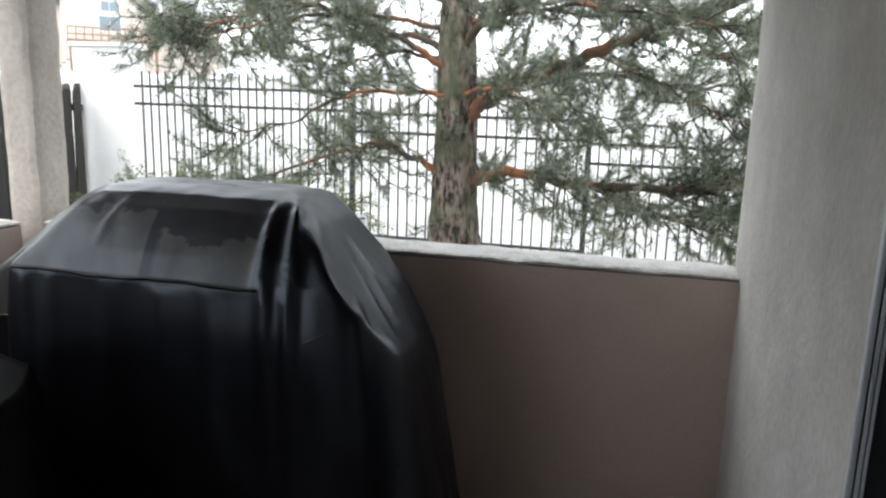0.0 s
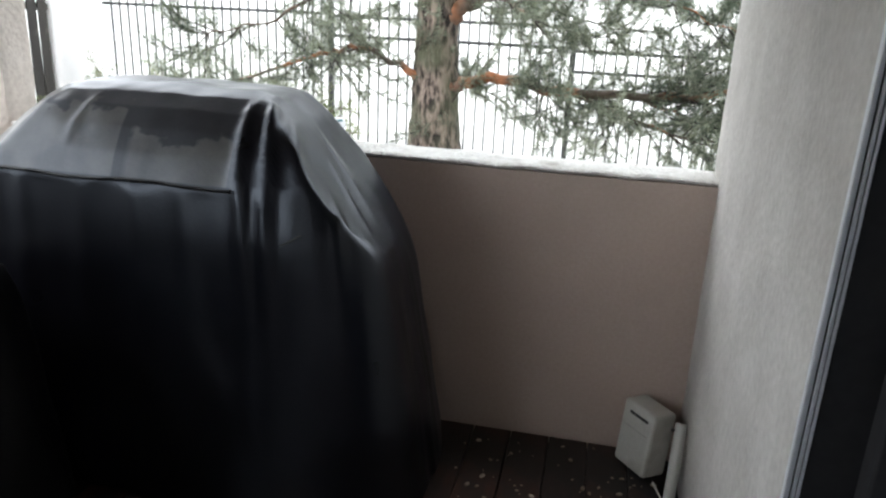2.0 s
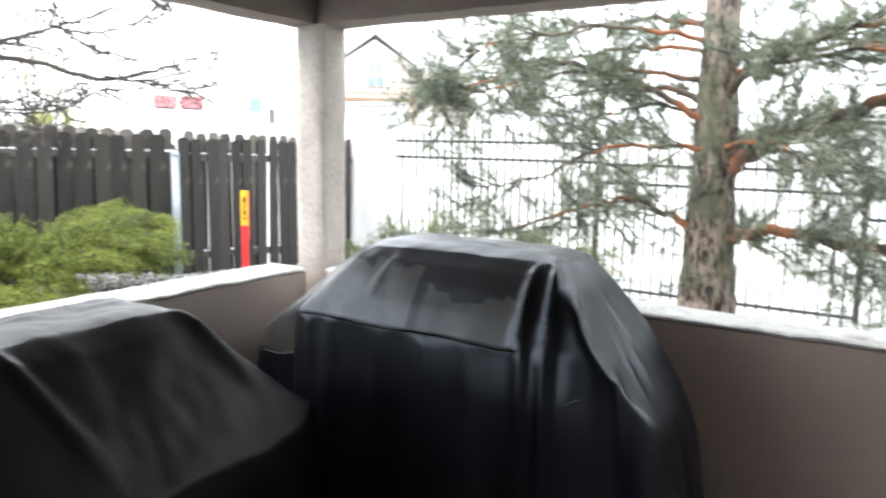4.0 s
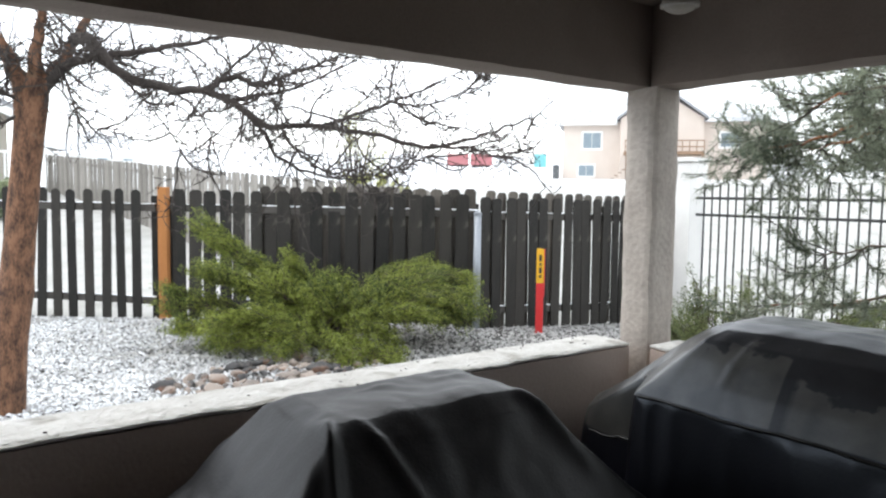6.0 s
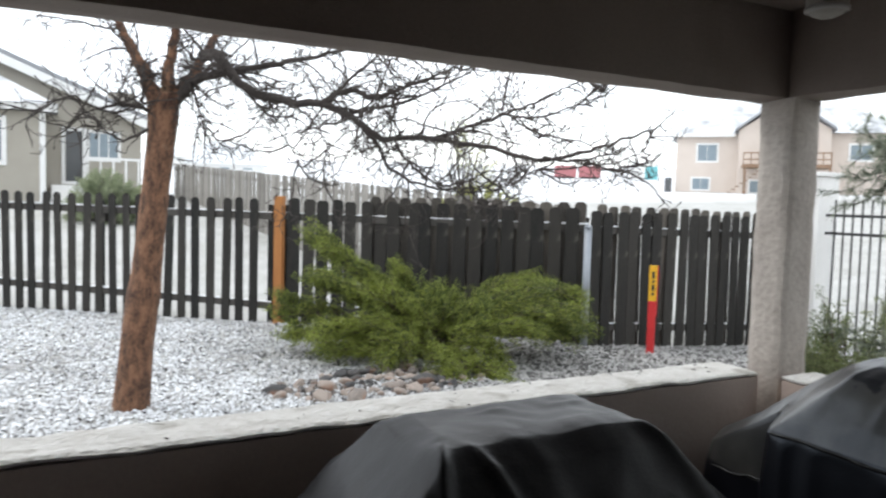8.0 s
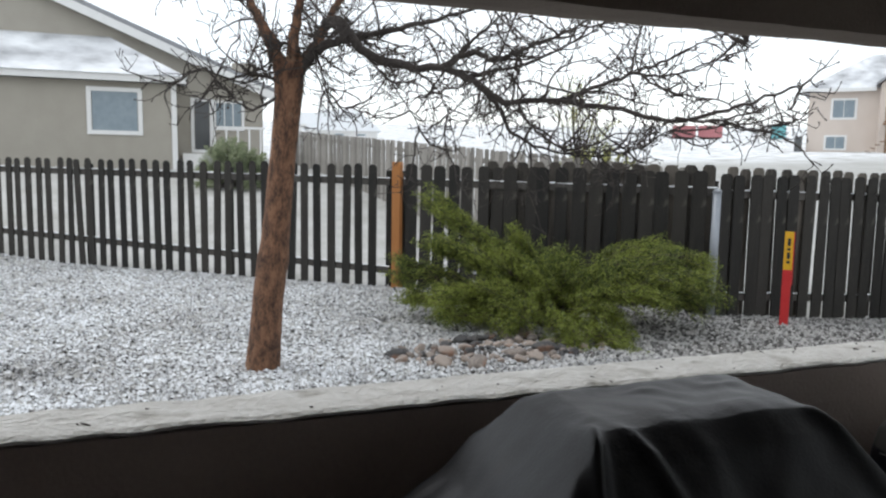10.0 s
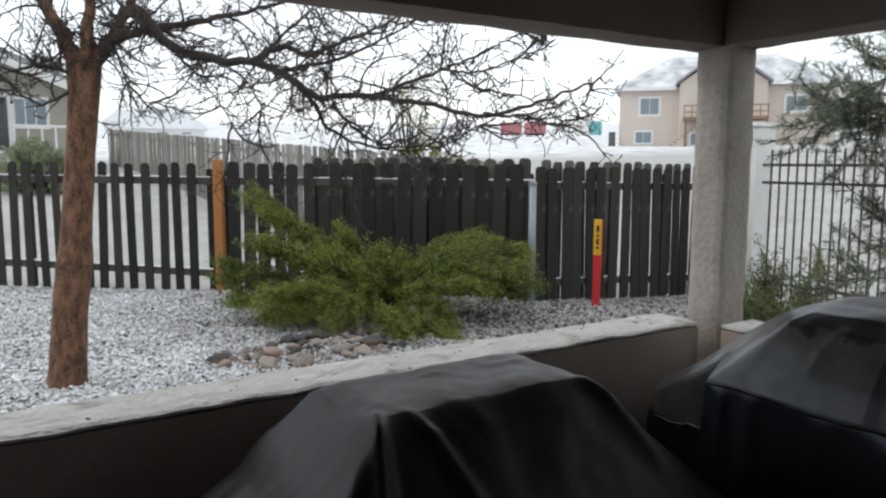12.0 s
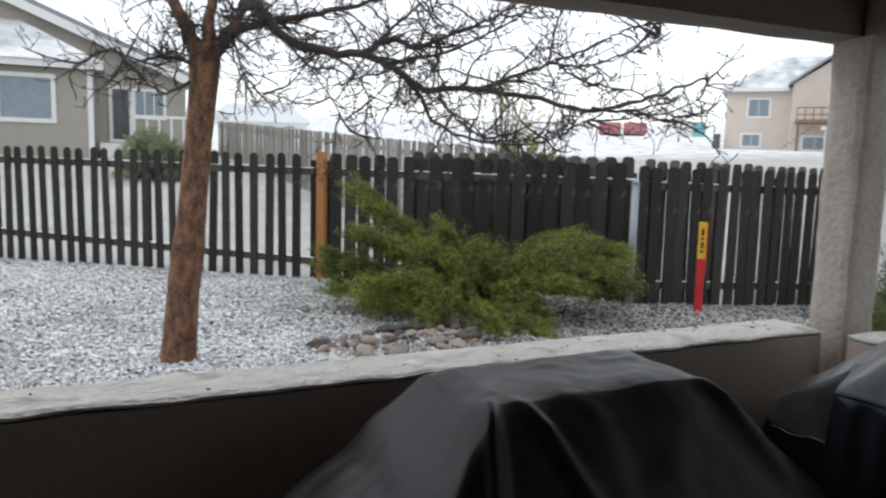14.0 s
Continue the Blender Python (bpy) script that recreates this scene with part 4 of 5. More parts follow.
# ---- bare tree ----
def twig_cluster(rng, start, direction, length, radius, depth, out, knob=True):
    """Crooked twig with spurs; appends tubes."""
    n = max(3, int(length / 0.045))
    pts, p, d = [Vector(start)], Vector(start), Vector(direction).normalized()
    for _ in range(n):
        d = (d + rand_dir(rng) * 0.34 + Vector((0, 0, 0.03))).normalized()
        p = p + d * (length / n)
        pts.append(p.copy())
    radii = [max(0.0026, radius * (1 - 0.6 * i / n)) for i in range(n + 1)]
    out.append(tube(pts, radii, 4 if radius < 0.006 else 5))
    if depth > 0:
        k = max(2, int(length / 0.07))
        for i in range(k):
            j = rng.randint(1, n)
            side = (rand_dir(rng) + d * 0.5 + Vector((0, 0, rng.choice((-0.35, 0.35))))).normalized()
            twig_cluster(rng, pts[j], side, length * rng.uniform(0.22, 0.5), max(0.0032, radii[j] * 0.62), depth - 1, out)
    elif knob:
        out.append(tube([pts[-1], pts[-1] + d * 0.012, pts[-1] + d * 0.022], [0.003, 0.0048, 0.002], 4))


def build_bare_tree():
    rng = random.Random(12)
    t = thing("bare_tree", "leafless young tree with reddish-brown trunk and knobby twigs in gravel", "tree", (-6.53, -1.97, 0.03))
    base = Vector((-6.53, -1.97, 0.03))
    trunk = [(-6.54, -1.99, -0.05), (-6.53, -1.97, 0.04), (-6.535, -1.945, 0.30), (-6.53, -1.92, 0.60), (-6.525, -1.875, 0.95), (-6.52, -1.845, 1.25),
             (-6.52, -1.80, 1.70), (-6.51, -1.76, 2.11), (-6.51, -1.75, 2.36)]
    line = smooth_line(trunk, 8)
    rad = [float(np.interp(p.z, (0, 0.06, 0.4, 0.78, 0.9, 1.05, 1.7, 2.1, 2.4), (0.142, 0.132, 0.118, 0.116, 0.122, 0.106, 0.094, 0.104, 0.12))) * (1 + 0.04 * noise.noise(p * 5)) for p in line]
    limbs = {
        "limb_left": ([(-6.51, -1.79, 2.28), (-6.53, -1.89, 2.51), (-6.53, -1.99, 2.7), (-6.54, -2.07, 2.93), (-6.54, -2.11, 3.23)], 0.07),
        "limb_middle": ([(-6.51, -1.74, 2.3), (-6.53, -1.71, 2.56), (-6.54, -1.67, 2.84), (-6.56, -1.69, 3.19), (-6.57, -1.61, 3.52)], 0.06),
        "limb_right": ([(-6.51, -1.70, 2.3), (-6.53, -1.54, 2.52), (-6.56, -1.4, 2.78), (-6.56, -1.16, 3.12), (-6.56, -0.97, 3.46)], 0.055),
        "limb_low_right": ([(-6.49, -1.70, 2.27), (-6.42, -1.54, 2.47), (-6.33, -1.27, 2.55), (-6.2, -0.92, 2.64), (-6.05, -0.58, 2.73), (-5.86, -0.22, 2.88)], 0.045),
        "limb_long": ([(-6.50, -1.48, 2.66), (-6.36, -1.42, 2.66), (-6.27, -1.36, 2.58), (-6.18, -1.24, 2.42), (-6.04, -0.97, 2.32), (-5.89, -0.75, 2.3), (-5.76, -0.57, 2.21),
                       (-5.61, -0.4, 2.07), (-5.43, -0.17, 2.07), (-5.16, 0.16, 2.02), (-4.91, 0.43, 1.94), (-4.64, 0.66, 1.99), (-4.45, 0.77, 2.06), (-4.24, 0.9, 2.14)], 0.046),
        "limb_droop": ([(-5.77, -0.52, 2.19), (-5.76, -0.38, 2.04), (-5.76, -0.3, 1.9), (-5.71, -0.11, 1.77), (-5.61, 0.15, 1.73), (-5.49, 0.41, 1.75), (-5.41, 0.59, 1.85)], 0.02),
        "limb_rise": ([(-5.90, -0.77, 2.3), (-5.79, -0.61, 2.41), (-5.69, -0.43, 2.36), (-5.56, -0.22, 2.46), (-5.44, -0.03, 2.54), (-5.3, 0.15, 2.67)], 0.03),
        "limb_rise_far": ([(-5.43, -0.16, 2.06), (-5.25, 0.08, 2.15), (-5.08, 0.3, 2.26), (-4.92, 0.47, 2.34), (-4.8, 0.59, 2.43), (-4.66, 0.72, 2.49)], 0.017),
        "limb_left_low": ([(-6.49, -1.82, 2.22), (-6.44, -2.02, 2.25), (-6.4, -2.21, 2.21), (-6.35, -2.38, 2.27), (-6.3, -2.56, 2.13)], 0.016),
        "limb_left_lower": ([(-6.49, -1.82, 2.12), (-6.44, -2.03, 2.0), (-6.4, -2.18, 2.09), (-6.35, -2.37, 2.05)], 0.014),
    }
    limbs.update({
        "spray_b": ([(-5.05, 0.24, 2.24), (-4.9, 0.42, 2.21), (-4.76, 0.58, 2.28), (-4.61, 0.73, 2.36), (-4.58, 0.73, 2.43)], 0.011),
        "spray_c": ([(-5.0, 0.28, 2.22), (-4.89, 0.38, 2.12), (-4.75, 0.53, 2.08), (-4.61, 0.66, 2.03)], 0.010),
        "spray_d": ([(-5.53, -0.34, 2.03), (-5.49, -0.21, 1.87), (-5.41, -0.01, 1.73), (-5.29, 0.25, 1.71), (-5.17, 0.47, 1.8), (-5.08, 0.63, 1.9)], 0.013),
        "spray_f": ([(-6.3, -1.21, 2.42), (-6.26, -1.07, 2.26), (-6.22, -0.92, 2.06), (-6.19, -0.82, 1.87)], 0.011),
        "spray_g": ([(-6.07, -0.92, 2.32), (-6.01, -0.73, 2.13), (-5.98, -0.65, 1.91)], 0.011),
        "spray_h": ([(-5.9, -0.74, 2.31), (-5.79, -0.5, 2.57), (-5.67, -0.3, 2.72)], 0.018),
        "spray_i": ([(-6.42, -1.57, 2.42), (-6.38, -1.49, 2.18), (-6.35, -1.44, 2.06), (-6.29, -1.24, 2.01)], 0.011),
        "spray_j": ([(-4.85, 0.44, 1.95), (-4.69, 0.62, 1.91), (-4.54, 0.76, 1.87), (-4.41, 0.88, 1.91)], 0.010),
        "spray_k": ([(-5.8, -0.61, 2.25), (-5.6, -0.2, 2.35), (-5.4, 0.13, 2.54), (-5.27, 0.27, 2.68)], 0.016),
    })
    tr = part("trunk", tube([p - base for p in line], rad, 18), BARK, t, "reddish-brown flaky trunk", True)
    twigs = []
    for name, (pts, r0) in limbs.items():
        line = smooth_line(pts, 5)
        n = len(line)
        for i, p in enumerate(line):
            p += rand_dir(rng) * 0.012 * min(1, i / 3)
        radii = [max(0.005, r0 * (1 - 0.86 * (i / (n - 1)) ** 0.8)) for i in range(n)]
        part("limb", tube([p - base for p in line], radii, 9), BARK if r0 > 0.05 else TWIG, t, smooth=True)
        length = sum((line[i + 1] - line[i]).length for i in range(n - 1))
        weight = {"limb_long": 0.95, "limb_rise_far": 0.8, "limb_rise": 1.25, "limb_low_right": 1.1, "limb_left": 1.2, "limb_middle": 1.2}.get(name, 0.8)
        for _ in range(int(length / 0.031 * weight)):
            i = rng.randint(2, n - 1)
            if name in ("limb_long", "limb_rise_far") and rng.random() < 0.75:
                i = min(i, rng.randint(2, max(3, int(n * 0.6))))
            side = rand_dir(rng)
            side.z = side.z * 0.8 + rng.choice((0.25, -0.2, 0.1))
            d = (line[min(i + 1, n - 1)] - line[i - 1]).normalized()
            big = rng.random() < 0.2
            twig_cluster(rng, line[i] - base, side + d * 0.55, rng.uniform(0.35, 0.6) if big else rng.uniform(0.08, 0.3), 0.009 if big else 0.006, 2 if big else 1, twigs)
        twig_cluster(rng, line[-1] - base, line[-1] - line[-2], 0.22, 0.005, 1, twigs)
    part("twig_tangle", join(twigs), TWIG, t, "knobby bare dark twigs")["kind"] = "stuff"


build_bare_tree()


# ---- pine ----
def needle_mesh(tufts, length, seed):
    """Thin single needles fanned round every (place, direction, count) tuft."""
    rng = np.random.default_rng(seed)
    count = np.array([c for _, _, c in tufts])
    at = np.repeat(np.array([tuple(p) for p, _, _ in tufts]), count, 0)
    ax = np.repeat(np.array([tuple(d.normalized()) for _, d, _ in tufts]), count, 0)
    n = len(at)

    def unit(v):
        return v / np.linalg.norm(v, axis=1, keepdims=True)
    d = unit(ax * rng.uniform(0.15, 1.0, (n, 1)) + unit(rng.normal(size=(n, 3))) * 0.85)
    p = at + ax * rng.uniform(-0.06, 0.03, (n, 1))
    w = unit(np.cross(d, unit(rng.normal(size=(n, 3)))) + 1e-6) * rng.uniform(0.0017, 0.0032, (n, 1))
    tip = p + d * length * rng.uniform(0.65, 1.25, (n, 1))
    return np.stack([p - w, p + w, tip], 1).reshape(-1, 3), np.arange(3 * n).reshape(-1, 3)


def build_pine():
    rng = random.Random(31)
    base = Vector((-1.58, 2.75, ground_height(-1.58, 2.75)))
    t = thing("pine_tree", "tall pine with scaly grey trunk, orange limbs and grey-green needles", "tree", tuple(base))
    line = [Vector((-1.555 - 0.012 * z, 2.75, z)) for z in np.arange(-0.1, 6.1, 0.04)]
    rad = [float(np.interp(p.z, (-0.1, 0.5, 0.8, 1.05, 1.5, 2.2, 4, 6), (0.22, 0.19, 0.17, 0.153, 0.142, 0.12, 0.08, 0.03))) * (1 + 0.05 * noise.noise(p * 6)) for p in line]
    shell = tube([p - base for p in line], rad, 44)
    shaped = []
    for i, v in enumerate(shell[0]):
        p, c = Vector(v), line[min(i // 44, len(line) - 1)] - base
        out = p - c
        k = noise.noise(Vector((p.x * 26, p.y * 26, p.z * 9))) * 0.10 + noise.noise(Vector((p.x * 60, p.y * 60, p.z * 30))) * 0.05
        shaped.append(tuple(c + out * (1 + k)))
    part("trunk", (shaped, shell[1]), PINE_BARK, t, "scaly grey-brown trunk", True)
    limbs = [
        ([(-1.5, 2.72, 1.40), (-1.38, 2.72, 1.50), (-1.11, 2.70, 1.67), (-0.65, 2.65, 1.86), (-0.2, 2.6, 2.04), (0.5, 2.55, 2.3)], 0.062, 0.9),
        ([(-1.5, 2.70, 0.96), (-1.36, 2.68, 1.0), (-1.1, 2.65, 1.05), (-0.6, 2.6, 0.99), (0.0, 2.6, 1.0), (0.5, 2.6, 1.07), (1.0, 2.6, 1.1)], 0.045, 1.35),
        ([(-0.62, 2.6, 0.99), (-0.35, 2.5, 0.90), (0.1, 2.45, 0.79), (0.5, 2.4, 0.72)], 0.014, 1.1),
        ([(-0.2, 2.6, 1.0), (0.2, 2.7, 0.86), (0.7, 2.7, 0.76)], 0.013, 1.1),
        ([(-0.65, 2.65, 1.86), (-0.3, 2.5, 1.72), (0.1, 2.45, 1.52), (0.4, 2.4, 1.4)], 0.011, 0.75),
        ([(-1.11, 2.7, 1.67), (-0.7, 2.5, 1.5), (-0.35, 2.4, 1.38)], 0.011, 0.6),
        ([(-0.2, 2.6, 2.04), (0.1, 2.5, 1.85), (0.45, 2.4, 1.72)], 0.011, 0.75),
        ([(-1.62, 2.70, 0.98), (-1.82, 2.66, 1.11), (-2.1, 2.6, 1.2), (-2.35, 2.55, 1.14), (-2.94, 2.5, 0.94), (-3.5, 2.45, 0.87)], 0.030, 0.75),
        ([(-1.62, 2.7, 1.55), (-1.73, 2.58, 1.57), (-2.19, 2.44, 1.56), (-2.61, 2.26, 1.36), (-2.95, 2.08, 1.27)], 0.022, 0.8),
        ([(-1.6, 2.7, 1.72), (-1.97, 2.51, 1.96), (-2.33, 2.38, 2.09), (-2.67, 2.23, 2.13), (-3.0, 2.05, 1.98), (-3.25, 1.9, 1.92)], 0.026, 0.85),
        ([(-1.6, 2.75, 1.85), (-2.0, 3.0, 1.98), (-2.6, 3.2, 2.0), (-3.1, 3.3, 1.95)], 0.030, 0.8),
        ([(-1.55, 2.75, 1.9), (-1.3, 2.5, 2.05), (-0.9, 2.2, 2.2), (-0.4, 2.0, 2.25), (0.2, 1.8, 2.3)], 0.036, 0.9),
        ([(-1.55, 2.75, 1.6), (-1.2, 3.1, 1.7), (-0.6, 3.5, 1.75), (0.2, 3.8, 1.7), (0.9, 4.0, 1.75)], 0.034, 0.8),
    ]
    for k in range(15):
        z = 2.15 + 0.22 * k
        a = k * 2.399 + 0.4
        ln = rng.uniform(1.5, 2.6) * (1 - 0.07 * k * 0.6)
        d = Vector((math.cos(a), math.sin(a), 0))
        p0 = Vector((-1.57, 2.75, z))
        limbs.append(([tuple(p0 + d * 0.05), tuple(p0 + d * ln * 0.35 + Vector((0, 0, 0.12))), tuple(p0 + d * ln * 0.7 + Vector((0, 0, 0.1))), tuple(p0 + d * ln + Vector((0, 0, rng.uniform(-0.15, 0.1))))], 0.026, 0.52))
    for a, z, ln in ((3.5, 2.0, 1.8), (2.9, 2.2, 1.9), (3.9, 2.25, 1.7), (5.9, 2.05, 1.9), (0.3, 2.15, 2.2), (2.6, 1.8, 1.6), (5.4, 1.55, 1.2)):
        d = Vector((math.cos(a), math.sin(a), 0))
        p0 = Vector((-1.57, 2.75, z))
        limbs.append(([tuple(p0), tuple(p0 + d * ln * 0.4 + Vector((0, 0, 0.08))), tuple(p0 + d * ln * 0.75), tuple(p0 + d * ln + Vector((0, 0, -0.12)))], 0.020, 0.5))
    twigs, tufts = [], []
    for number, (pts, r0, dense) in enumerate(limbs):
        line = smooth_line(pts, 6)
        n = len(line)
        for i, p in enumerate(line):
            p += rand_dir(rng) * 0.02 * min(1, i / 4)
        taper = 0.5 if number < 2 else 0.82
        radii = [max(0.005, r0 * (1 - taper * (i / (n - 1)) ** 0.8)) * (1 + 0.12 * noise.noise(line[i] * 9)) for i in range(n)]
        part("limb", tube([p - base for p in line], radii, 10), PINE_LIMB, t, "orange-barked limb" if r0 > 0.04 else "", True)
        length = sum((line[i + 1] - line[i]).length for i in range(n - 1))
        for _ in range(int(length * 30 * dense)):
            i = min(n - 1, max(2, int(n * (0.14 + 0.89 * rng.random() ** 0.8))))
            d = (line[i] - line[i - 1]).normalized()
            side = (rand_dir(rng) * Vector((1, 1, 0.4)) + d * 0.6 + Vector((0, 0, rng.uniform(-0.7, 0.3)))).normalized()
            ln = rng.uniform(0.18, 0.62)
            p, q = line[i] - base, side
            sp = [p.copy()]
            steps = 5
            for k in range(steps):
                q = (q + rand_dir(rng) * 0.3 + Vector((0, 0, 0.10))).normalized()
                p = p + q * ln / steps
                sp.append(p.copy())
                if k >= 1:
                    tufts.append((p, q, 20))
                    for _ in range(2):
                        e = (q + rand_dir(rng) * 0.9 + Vector((0, 0, 0.15))).normalized()
                        tip = p + e * rng.uniform(0.04, 0.12)
                        twigs.append(tube([p, tip], [0.003, 0.002], 3))
                        tufts.append((tip, e, 26))
            twigs.append(tube(sp, [0.005 - 0.0006 * k for k in range(steps + 1)], 4))
    part("twig_tangle", join(twigs), TWIG, t, "thin dark pine twigs")["kind"] = "stuff"
    part("needles", needle_mesh(tufts, 0.062, 5), NEEDLE, t, "grey-green needle tufts")["kind"] = "stuff"


build_pine()


# ---- junipers and bushes ----
def spray(rng, start, direction, length, verts, faces, leaf=0.03, droop=0.06, density=26):
    """A feathery evergreen spray: many scale-like blades along a bent shoot."""
    p, d = Vector(start), Vector(direction).normalized()
    steps = max(4, int(length / 0.05))
    pts = [p.copy()]
    for s in range(steps):
        d = (d + rand_dir(rng) * 0.16 + Vector((0, 0, -droop * s / steps))).normalized()
        p = p + d * (length / steps)
        pts.append(p.copy())
        k = int(density * (0.5 + 0.5 * s / steps))
        for _ in range(k):
            e = (d * 0.7 + rand_dir(rng) * 0.85).normalized()
            w = e.cross(rand_dir(rng))
            if w.length < 0.1:
                continue
            w = w.normalized() * leaf * rng.uniform(0.13, 0.24)
            q = p + rand_dir(rng) * 0.05 * (1 - 0.5 * s / steps) + d * rng.uniform(-0.03, 0.03)
            tip = q + e * leaf * rng.uniform(0.8, 1.7)
            mid = (q + tip) / 2
            o = len(verts)
            verts += [tuple(q), tuple(mid + w), tuple(tip), tuple(mid - w)]
            faces.append((o, o + 1, o + 2, o + 3))
    return pts


def build_juniper(name_label, base, arms, mat, seed, leaf=0.03, density=26):
    rng = random.Random(seed)
    t = thing("juniper_bush", name_label, "bush", base)
    verts, faces, wood = [], [], []
    for az, el, length, shoots in arms:
        d = Vector((math.cos(az) * math.cos(el), math.sin(az) * math.cos(el), math.sin(el)))
        p = Vector((0.08 * math.cos(az), 0.08 * math.sin(az), -0.03))
        arm = [p.copy()]
        steps = 12
        for s in range(steps):
            d = (d + rand_dir(rng) * 0.07 + Vector((0, 0, -0.03 * (s - 3) / 4))).normalized()
            p = p + d * length / steps
            arm.append(p.copy())
        wood.append(tube(arm, [0.022 * (1 - 0.8 * s / steps) for s in range(steps + 1)], 5))
        for _ in range(shoots):
            i = min(steps, int(steps * (0.22 + 0.8 * rng.random())))
            side = Vector((-d.y, d.x, 0)) * rng.choice((-1, 1))
            q = d * rng.uniform(0.5, 1.0) + side * rng.uniform(0.1, 0.9) + Vector((0, 0, rng.uniform(-0.25, 0.3)))
            pts = spray(rng, arm[i] + rand_dir(rng) * 0.05, q, rng.uniform(0.14, 0.34), verts, faces, leaf, 0.1, density)
            wood.append(tube(pts, [0.006 - 0.004 * k / (len(pts) - 1) for k in range(len(pts))], 3))
        spray(rng, arm[-3], d, length * 0.3, verts, faces, leaf, 0.05, density)
    part("woody_tangle", join(wood), JUNIPER_WOOD, t, "brown woody stems")
    part("foliage", (verts, faces), mat, t, "feathery green foliage")


def arms_of(rng_seed, spec):
    rng = random.Random(rng_seed)
    out = []
    for a0, a1, e0, e1, l0, l1, count, shoots in spec:
        for k in range(count):
            out.append((radians(rng.uniform(a0, a1)), radians(rng.uniform(e0, e1)), rng.uniform(l0, l1), shoots))
    return out




def build_spreading_juniper():
    """Boughs as (along the fence, towards the patio, up) from the root crown; feathery sprays sit on their outer parts."""
    rng = random.Random(7)
    base = Vector((-7.60, 1.25, ground_height(-7.60, 1.25)))
    t = thing("juniper_bush", "wide spreading bright green juniper in front of the fence", "bush", tuple(base))
    along, near = Vector((0.476, 0.88, 0)), Vector((0.88, -0.476, 0))
    boughs = (
        ((-0.2, 0, 0), (-0.5, 0.05, 0.4), (-1.0, 0.0, 0.80), (-1.46, -0.05, 1.13)),
        ((-0.2, 0.1, 0), (-0.55, 0.2, 0.35), (-0.95, 0.3, 0.62), (-1.28, 0.3, 0.78)),
        ((-0.2, -0.1, 0), (-0.4, -0.1, 0.45), (-0.75, -0.1, 0.74), (-1.15, -0.1, 0.98)),
        ((-0.2, 0.2, 0), (-0.45, 0.3, 0.36), (-0.7, 0.35, 0.56), (-1.0, 0.4, 0.66)),
        ((-0.3, 0.1, 0), (-0.8, 0.2, 0.28), (-1.3, 0.2, 0.42), (-1.68, 0.2, 0.47)),
        ((-0.3, 0.2, 0), (-0.8, 0.45, 0.22), (-1.2, 0.55, 0.27), (-1.55, 0.55, 0.25)),
        ((-0.3, 0.3, 0), (-0.7, 0.7, 0.18), (-1.15, 0.9, 0.20)),
        ((-0.3, 0.3, 0), (-0.6, 0.6, 0.30), (-1.0, 0.8, 0.38)),
        ((-0.15, 0, 0), (-0.22, 0.0, 0.42), (-0.42, 0.0, 0.74)),
        ((-0.1, 0.1, 0), (-0.3, 0.2, 0.36), (-0.55, 0.25, 0.62)),
        ((-0.1, 0.1, 0), (0.0, 0.15, 0.38), (0.05, 0.15, 0.60)),
        ((-0.1, 0, 0), (0.2, 0.05, 0.42), (0.65, 0.1, 0.66), (1.1, 0.1, 0.70), (1.36, 0.1, 0.62)),
        ((-0.1, 0.2, 0), (0.2, 0.3, 0.40), (0.6, 0.4, 0.60), (1.0, 0.45, 0.64), (1.28, 0.45, 0.54)),
        ((-0.1, -0.2, 0), (0.25, -0.2, 0.46), (0.7, -0.2, 0.71), (1.15, -0.15, 0.72)),
        ((-0.1, 0.3, 0), (0.25, 0.5, 0.32), (0.65, 0.6, 0.50), (1.1, 0.65, 0.52), (1.36, 0.6, 0.44)),
        ((-0.1, 0.4, 0), (0.2, 0.6, 0.30), (0.5, 0.75, 0.43), (0.85, 0.8, 0.43)),
        ((0.0, 0, 0), (0.5, 0.1, 0.26), (1.0, 0.15, 0.40), (1.26, 0.1, 0.38)),
        ((-0.1, 0.4, 0), (0.0, 0.8, 0.15), (0.2, 1.1, 0.14), (0.42, 1.2, 0.08)),
        ((-0.15, 0.4, 0), (-0.1, 0.8, 0.2), (-0.02, 1.1, 0.18), (0.08, 1.25, 0.10)),
        ((-0.2, 0.4, 0), (-0.35, 0.75, 0.22), (-0.5, 1.0, 0.18)),
        ((-0.1, 0.3, 0), (0.12, 0.6, 0.30), (0.3, 0.8, 0.32), (0.5, 0.85, 0.27)),
        ((-0.1, 0.3, 0), (-0.15, 0.4, 0.30), (-0.32, 0.5, 0.50)),
        ((0.0, 0.2, 0), (0.08, 0.3, 0.34), (0.28, 0.4, 0.54)),
        ((0.0, 0.3, 0), (0.12, 0.5, 0.30), (0.38, 0.6, 0.46)),
        ((-0.2, 0.5, 0), (-0.4, 0.6, 0.25), (-0.72, 0.65, 0.42)),
        ((-0.15, 0.4, 0), (-0.18, 0.55, 0.24), (-0.12, 0.65, 0.40)),
        ((-0.15, 0.2, 0), (-0.2, 0.25, 0.34), (-0.15, 0.3, 0.58)),
        ((-0.25, 0.4, 0), (-0.5, 0.55, 0.20), (-0.85, 0.6, 0.24)),
    )
    verts, faces, wood = [], [], []
